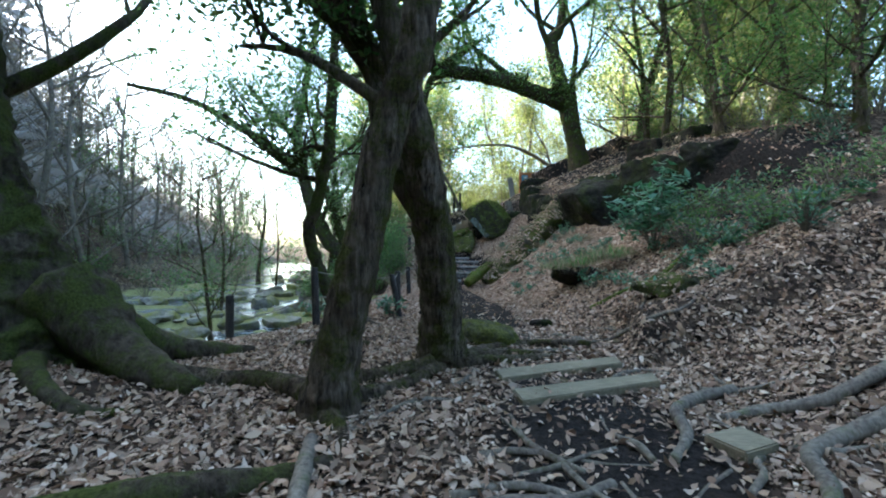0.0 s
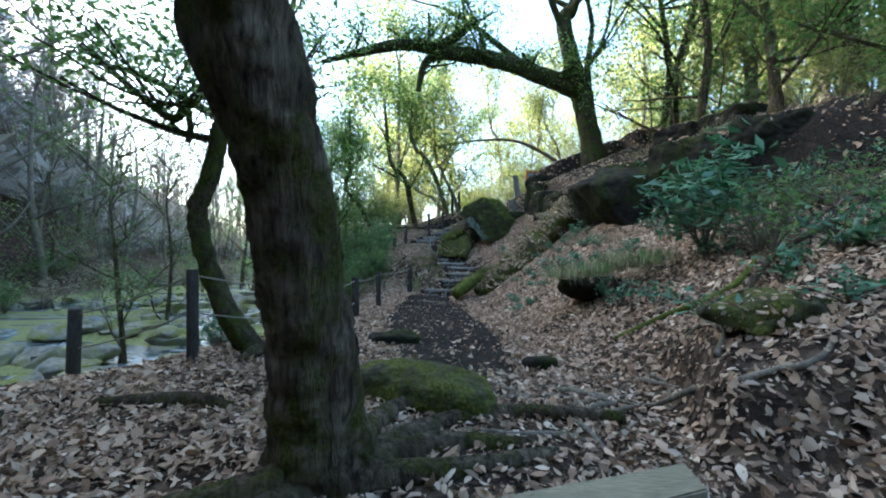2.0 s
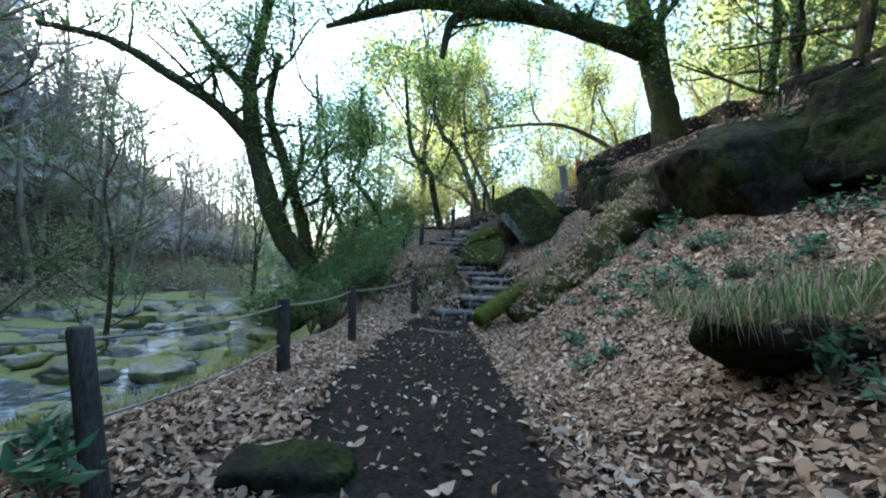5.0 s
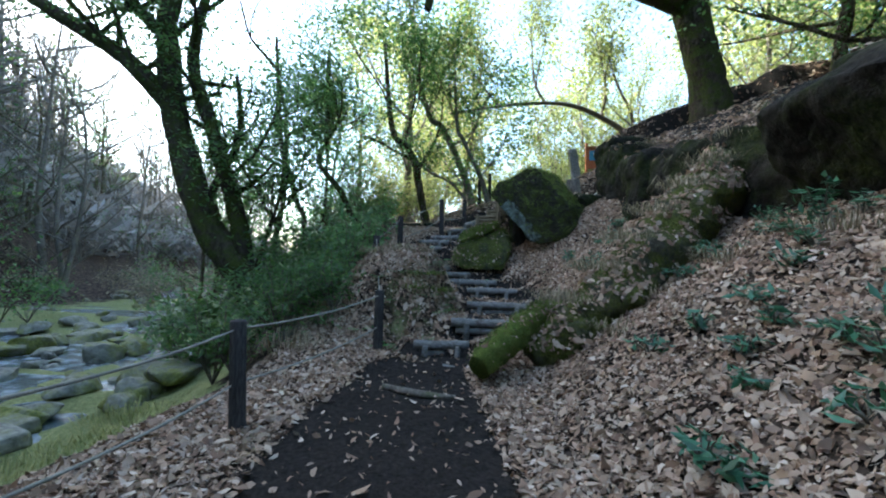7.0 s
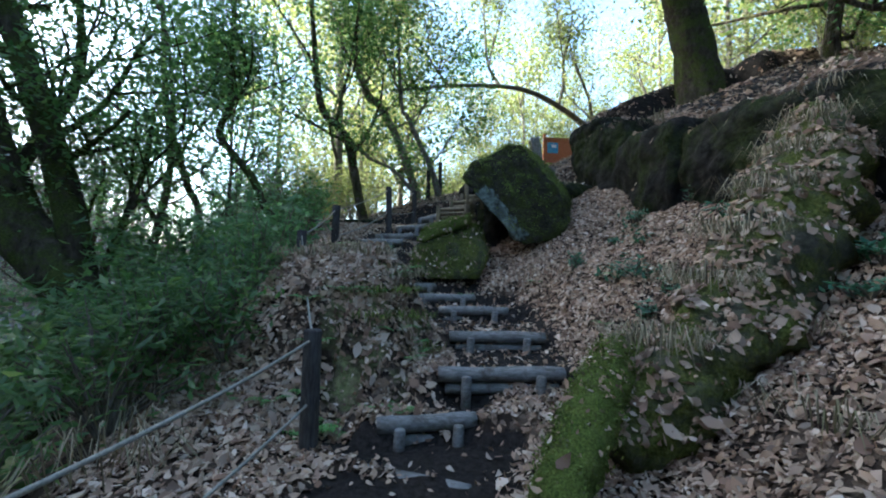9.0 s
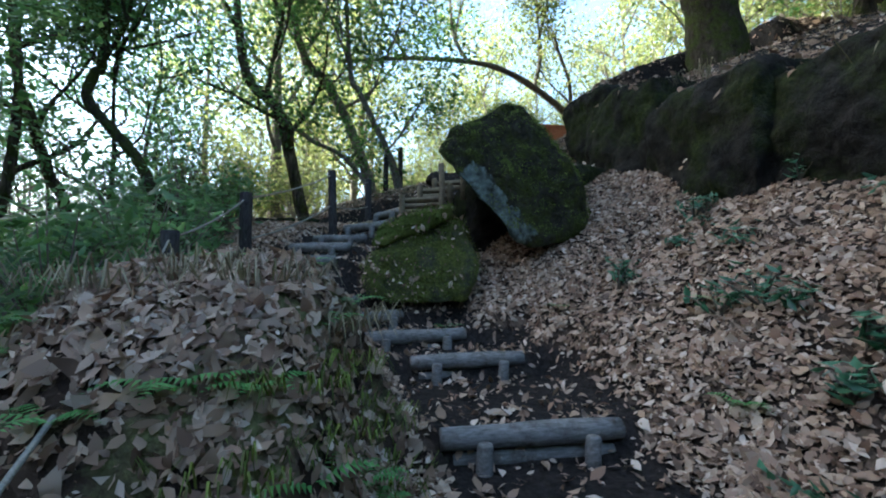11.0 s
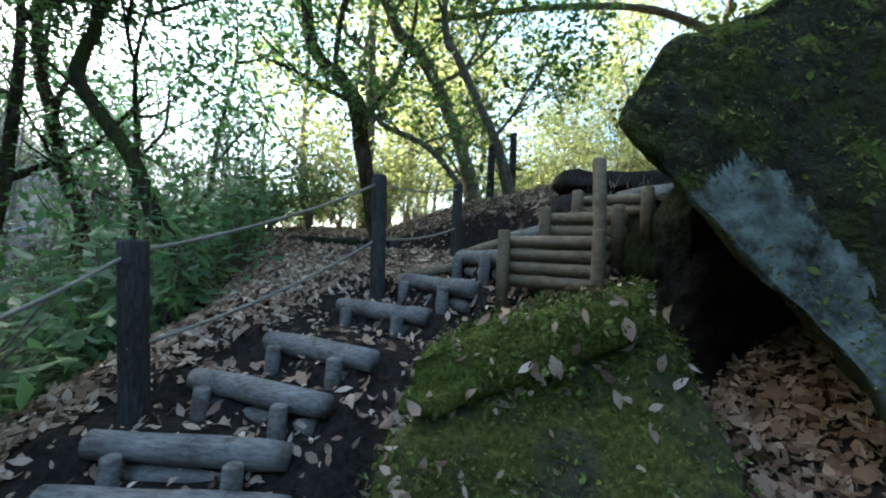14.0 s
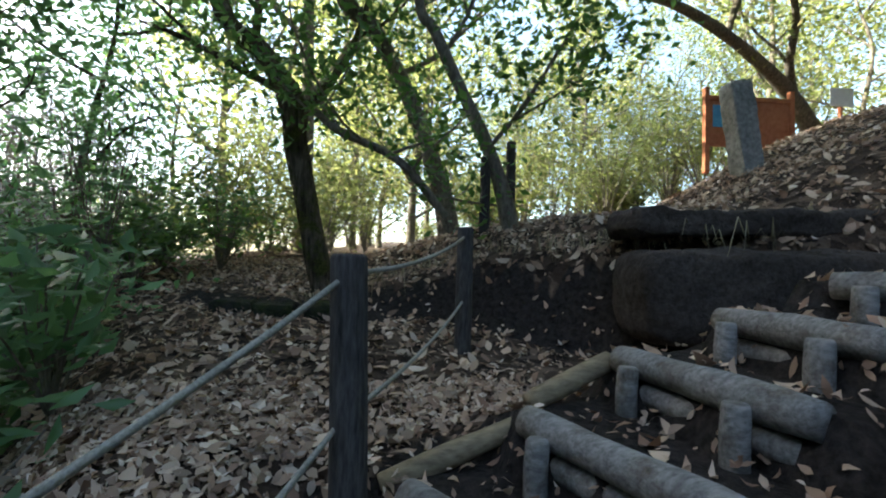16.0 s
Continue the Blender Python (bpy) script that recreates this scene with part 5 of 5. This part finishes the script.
for i in range(40):
    x, y = sh.uniform(-22, -13), sh.uniform(2, 45)
    shrub("bush", on(x, y), sh.uniform(1.0, 2.4), sh.uniform(1.5, 3.0), 12, 500, 0.16, GREEN if i % 2 else DRY, "low bush at the foot of the far hillside", 450 + i, "bushes across the stream", "bush")


def fern(x, y, size, seed):
    rng = random.Random(seed)
    b = Vector(on(x, y))
    vs, fs = [], []
    for k in range(rng.randint(4, 7)):
        a = k * 1.1 + rng.uniform(0, 0.5)
        d = Vector((math.cos(a), math.sin(a), 0))
        s = Vector((-d.y, d.x, 0))
        for j in range(1, 12):
            u = j / 12
            c = b + d * size * u + Vector((0, 0, size * (0.9 * u - 0.85 * u * u)))
            w = size * 0.26 * math.sin(math.pi * min(1, u + 0.12)) + 0.004
            for sg in (-1, 1):
                o = len(vs)
                tip = c + s * sg * w + d * w * 0.3 - Vector((0, 0, 0.15 * w))
                vs += [c - d * size * 0.035, tip, c + d * size * 0.035]
                fs.append((o, o + 1, o + 2))
    v = np.array([tuple(q) for q in vs])
    ob = new("fern", fast_mesh("fern", v - np.array(b), np.array(fs), FERN))
    ob.location = b
    tagged(ob, "small bright green fern growing from leaf litter", "fern", "ferns")


for i, (x, y, s) in enumerate([(-0.35, 14.75, 0.22), (-0.15, 14.85, 0.2), (-0.6, 14.6, 0.28), (0.12, 15.1, 0.18), (0.2, 15.4, 0.18), (-0.9, 14.7, 0.2), (0.05, 14.72, 0.16), (2.1, 15.6, 0.2), (2.5, 16.2, 0.2), (1.9, 17.3, 0.18), (2.9, 15.2, 0.22), (0.95, 17.75, 0.2)]):
    fern(x, y, s, 500 + i)


def grass(name, spots, label, seed, blade, mat, hang=0.5, n=120):
    """A clump of long thin blades arching out of spots."""
    rng = np.random.default_rng(seed)
    vs, fs = [], []
    for (x, y, z, rad) in spots:
        for k in range(n):
            a, rr_ = rng.uniform(0, 6.28), rad * math.sqrt(rng.uniform(0, 1))
            b = np.array((x + math.cos(a) * rr_, y + math.sin(a) * rr_, z))
            out = np.array((math.cos(a), math.sin(a), 0)) * rng.uniform(0.2, 1) + rng.normal(0, 0.2, 3)
            ln = blade * rng.uniform(0.5, 1.2)
            w = np.array((-math.sin(a), math.cos(a), 0)) * 0.004
            m = b + out * ln * 0.35 + np.array((0, 0, ln * 0.45))
            e = b + out * ln * 0.8 + np.array((0, 0, ln * (0.5 - hang)))
            o = len(vs)
            vs += [b - w, b + w, m + w, m - w, e]
            fs += [(o, o + 1, o + 2), (o, o + 2, o + 3), (o + 3, o + 2, o + 4)]
    ob = new(name, fast_mesh(name, np.array(vs), np.array(fs), mat))
    return tagged(ob, label, "grass", kind="stuff")


grass("dry_grass", [(2.4 + 0.2 * k, 9.05 - 0.1 * (k % 3) - 0.05 * k, 0.84 + 0.05 * k, 0.3) for k in range(7)], "tuft of dry grass hanging over the low rock", 1, 0.36, DRY, 0.65, 130)
grass("green_grass", [(2.4 + 0.2 * k, 9.1 - 0.1 * (k % 3) - 0.05 * k, 0.86 + 0.05 * k, 0.32) for k in range(7)], "green blades among the dry grass on the low rock", 8, 0.3, GREEN, 0.55, 110)
grass("dry_grass", [(-0.9 + 0.3 * k, 15.6 + 0.2 * (k % 2), land_z(-0.9 + 0.3 * k, 15.6 + 0.2 * (k % 2)), 0.3) for k in range(4)], "withered grass on the mound by the steps", 2, 0.2, DRY, 0.75, 90)
grass("green_grass", [(-0.2 + 0.14 * k, 15.1 + 0.22 * k, land_z(-0.2 + 0.14 * k, 15.1 + 0.22 * k), 0.3) for k in range(4)], "fine green blades on the mound by the steps", 12, 0.12, TUFT, 0.7, 130)
grass("dry_grass", [(1.7 + 0.42 * k, 14.0 + 0.2 * k, 0.85 + 0.37 * k, 0.34) for k in range(7)], "withered grass growing along the great root", 13, 0.26, DRY, 0.7, 150)
grass("green_grass", [(x, y, land_z(x, y), 0.45) for x, y in [(-2.2, 9.0), (-2.6, 10.2), (-2.3, 11.4), (-2.9, 12.6), (-3.4, 9.6), (-3.6, 11.3), (-3.0, 8.2), (-4.4, 10.4), (-2.2, 12.4), (-4.2, 12.8), (-5.2, 11.6), (-3.8, 14.2), (-5.4, 13.8)]], "pale yellow-green moss and grass on the stream bank", 14, 0.2, STREAM_GRASS, 0.4, 320)
grass("dry_grass", [(x, y, land_z(x, y), 0.35) for x, y in [(3.6, 12.6), (3.2, 13.4), (3.9, 11.7), (3.0, 11.0), (3.6, 10.4), (2.2, 13.4), (2.7, 14.2), (5.2, 12.9), (4.6, 14.6), (5.8, 12.2), (6.6, 12.4), (7.4, 13.2), (4.1, 16.2), (4.3, 18.2), (6.0, 10.2), (6.8, 9.4), (5.2, 9.6), (7.6, 11.2)]], "withered grass on the slope", 3, 0.3, DRY, 0.5, 90)
grass("dry_grass", [(x, y, land_z(x, y), 0.5) for x, y in [(-1.9, 15), (-2.2, 16.2), (-1.8, 16.9), (-2.5, 17.6), (-1.7, 14.2)]], "tangle of dry stems below the rope", 4, 0.6, DRY, 0.4, 130)

# leafless twigs on the far hillside, their pale grey standing in for haze
tw = np.random.default_rng(21)
spots = []
while len(spots) < 420:
    y = tw.uniform(-2, 85)
    x = -15.5 - 0.22 * y - 3.0 - tw.uniform(0, 1) ** 1.4 * 52
    spots.append((x, y, land_z(x, y) - 0.1, 1.7))
tv, tf = [], []
for x, y, z, rad in spots:
    for k in range(110):
        b = np.array((x + tw.normal(0, rad * 0.9), y + tw.normal(0, rad * 0.9), z + tw.uniform(0, 2.0)))
        for g in range(2):
            ln = tw.uniform(0.5, 1.7)
            d = np.array((tw.normal(0, 0.7), tw.normal(0, 0.7), tw.uniform(0.1, 1.0))) * ln
            w = np.array((0.5, 0.86, 0)) * tw.uniform(0.008, 0.018)
            o = len(tv)
            tv += [b - w, b + w, b + d * 0.6 + np.array((0, 0, tw.normal(0, 0.3))), b + d + tw.normal(0, 0.3, 3)]
            tf += [(o, o + 1, o + 2), (o + 2, o + 1, o + 3)]
            b = b + d * 0.4
thicket = new("thicket", fast_mesh("thicket", np.array(tv), np.array(tf), HAZE_TWIG))
tagged(thicket, "leafless twigs covering the far hillside, paled to stand in for haze", "thicket", kind="stuff")

grass("hanging_roots", [(x, curve(x, (-4, -2.4, 0.3, 1.6, 2.6, 4), (24.5, 23.0, 22.3, 21.3, 20.9, 20.6)) + 0.2, curve(x, (-2.4, -0.5, 0.6, 2.4), (1.95, 2.7, 2.98, 3.1)), 0.14) for x in np.arange(-2.1, 2.4, 0.3)], "thin roots and dry stems hanging from the cut bank", 6, 0.28, DRY, 0.95, 14)
for i in range(26):
    a = sh.uniform(0, 6.28)
    fern(-0.5 + 0.75 * math.cos(a) * sh.uniform(0.5, 1), 15.6 + 0.85 * math.sin(a) * sh.uniform(0.5, 1), sh.uniform(0.14, 0.26), 540 + i)

# ---- fallen leaves ----
GA = np.array([v[2] for v in gv]).reshape(len(GY), nx)
SA = mv[:, 0].reshape(len(GY), nx)
XA, YA = np.array(GX), np.array(GY)


def sampled(a, x, y):
    """The values of grid a at many places, between its points."""
    i = np.clip(np.searchsorted(XA, x) - 1, 0, len(XA) - 2)
    j = np.clip(np.searchsorted(YA, y) - 1, 0, len(YA) - 2)
    u = (x - XA[i]) / (XA[i + 1] - XA[i])
    v = (y - YA[j]) / (YA[j + 1] - YA[j])
    return a[j, i] * (1 - u) * (1 - v) + a[j, i + 1] * u * (1 - v) + a[j + 1, i] * (1 - u) * v + a[j + 1, i + 1] * u * v


lr = np.random.default_rng(12)


def scatter(name, n, x0, x1, y0, y1, size, label, thin=0.8, lift=0.012):
    xs, ys = lr.uniform(x0, x1, n), lr.uniform(y0, y1, n)
    zs, soils, e = sampled(GA, xs, ys), sampled(SA, xs, ys), 0.06
    dx = (sampled(GA, xs - e, ys) - sampled(GA, xs + e, ys)) / (2 * e)
    dy = (sampled(GA, xs, ys - e) - sampled(GA, xs, ys + e)) / (2 * e)
    cen, nor = [], []
    for x, y, z, soil, ax, ay in zip(xs, ys, zs, soils, dx, dy):
        if z < -0.75:
            continue
        if lr.uniform() < thin * min(1.0, max(0.0, (soil - 0.12) / 0.6)):
            continue
        if noise.noise(Vector((x * 1.3, y * 1.3, 3))) < -0.2 and lr.uniform() < 0.35:
            continue
        cen.append((x, y, z + lift + lr.uniform(0, 0.02)))
        nor.append((ax, ay, 1))
    nor = np.array(nor)
    nor /= np.linalg.norm(nor, axis=1)[:, None]
    ob = new(name, fast_mesh(name, *curled_leaves(cen, nor, size, lr, 0.42), LITTER))
    tagged(ob, label, "leaves", kind="stuff")


scatter("fallen_leaves", 88000, -4.5, 5.5, 0.4, 9, 0.056, "brown dry leaves lying thick on the forest floor", 0.93)
scatter("fallen_leaves", 84000, -1.8, 4.6, 9, 15, 0.053, "brown dry leaves lying thick on the slope", 0.97)
scatter("fallen_leaves", 86000, -2.0, 4.0, 15, 21, 0.052, "brown dry leaves lying thick round the steps", 0.9)
scatter("fallen_leaves", 5600, -1.7, 0.4, 14.5, 16.9, 0.066, "brown dry leaves heaped on the mound by the steps", 0.4)
scatter("fallen_leaves", 26000, -4.0, 7.5, 21, 27, 0.062, "brown dry leaves lying thick on the bank", 0.7)
scatter("fallen_leaves", 26000, 4.5, 9.5, 6, 21, 0.08, "brown dry leaves lying thick above the ledge", 0.7)


def strew(names, n, size, label, least=0.45, seed=3, name="fallen_leaves", mat=None, tilt=0.3, category="leaves"):
    """Leaves or moss lying on the tops of the rocks and roots of those labels."""
    g = np.random.default_rng(seed)
    cen, nor = [], []
    for ob in list(scene.collection.objects):
        if ob.type != 'MESH' or ob.get("label", "") not in names:
            continue
        fs = [f for f in ob.data.polygons if f.normal.z > least]
        if not fs:
            continue
        ar = np.array([f.area for f in fs])
        k = max(8, int(n * ar.sum()))
        for i in g.choice(len(fs), k, p=ar / ar.sum()):
            f = fs[int(i)]
            q = ob.location + f.center
            if noise.noise(q * 2.2) < -0.1 and g.uniform() < 0.7:
                continue
            cen.append(tuple(q + f.normal * 0.012 + Vector(g.normal(0, 0.02, 3))))
            nor.append(tuple(f.normal))
    ob = new(name, fast_mesh(name, *curled_leaves(cen, np.array(nor), size, g, tilt), mat or LITTER))
    tagged(ob, label, category, kind="stuff")


strew(("mossy rock scattered with brown leaves beside the stair", "long slab of rock thick with green moss", "leaf-covered mossy rock in the slope", "fallen log thick with bright green moss beside the steps", "low overhanging rock under dry grass"), 300, 0.05, "brown leaves scattered on mossy rocks", 0.1)
strew(("great dark block of the rock ledge",), 130, 0.085, "brown leaves lying on the rock ledge", 0.5, 4)
strew(("great leaf-strewn root running down the slope",), 900, 0.062, "brown leaves lying thick on the great root", 0.15, 5)
strew(("mossy rock scattered with brown leaves beside the stair", "long slab of rock thick with green moss",
       "fallen log thick with bright green moss beside the steps"), 9000, 0.016, "short moss growing on the rocks by the path", -0.1, 7, "moss", TUFT, 0.9, "moss")
strew(("tilted dark boulder with mossy top and pale lichen edge",), 5000, 0.017, "short moss growing on the tilted boulder", 0.15, 8, "moss", TUFT, 0.9, "moss")
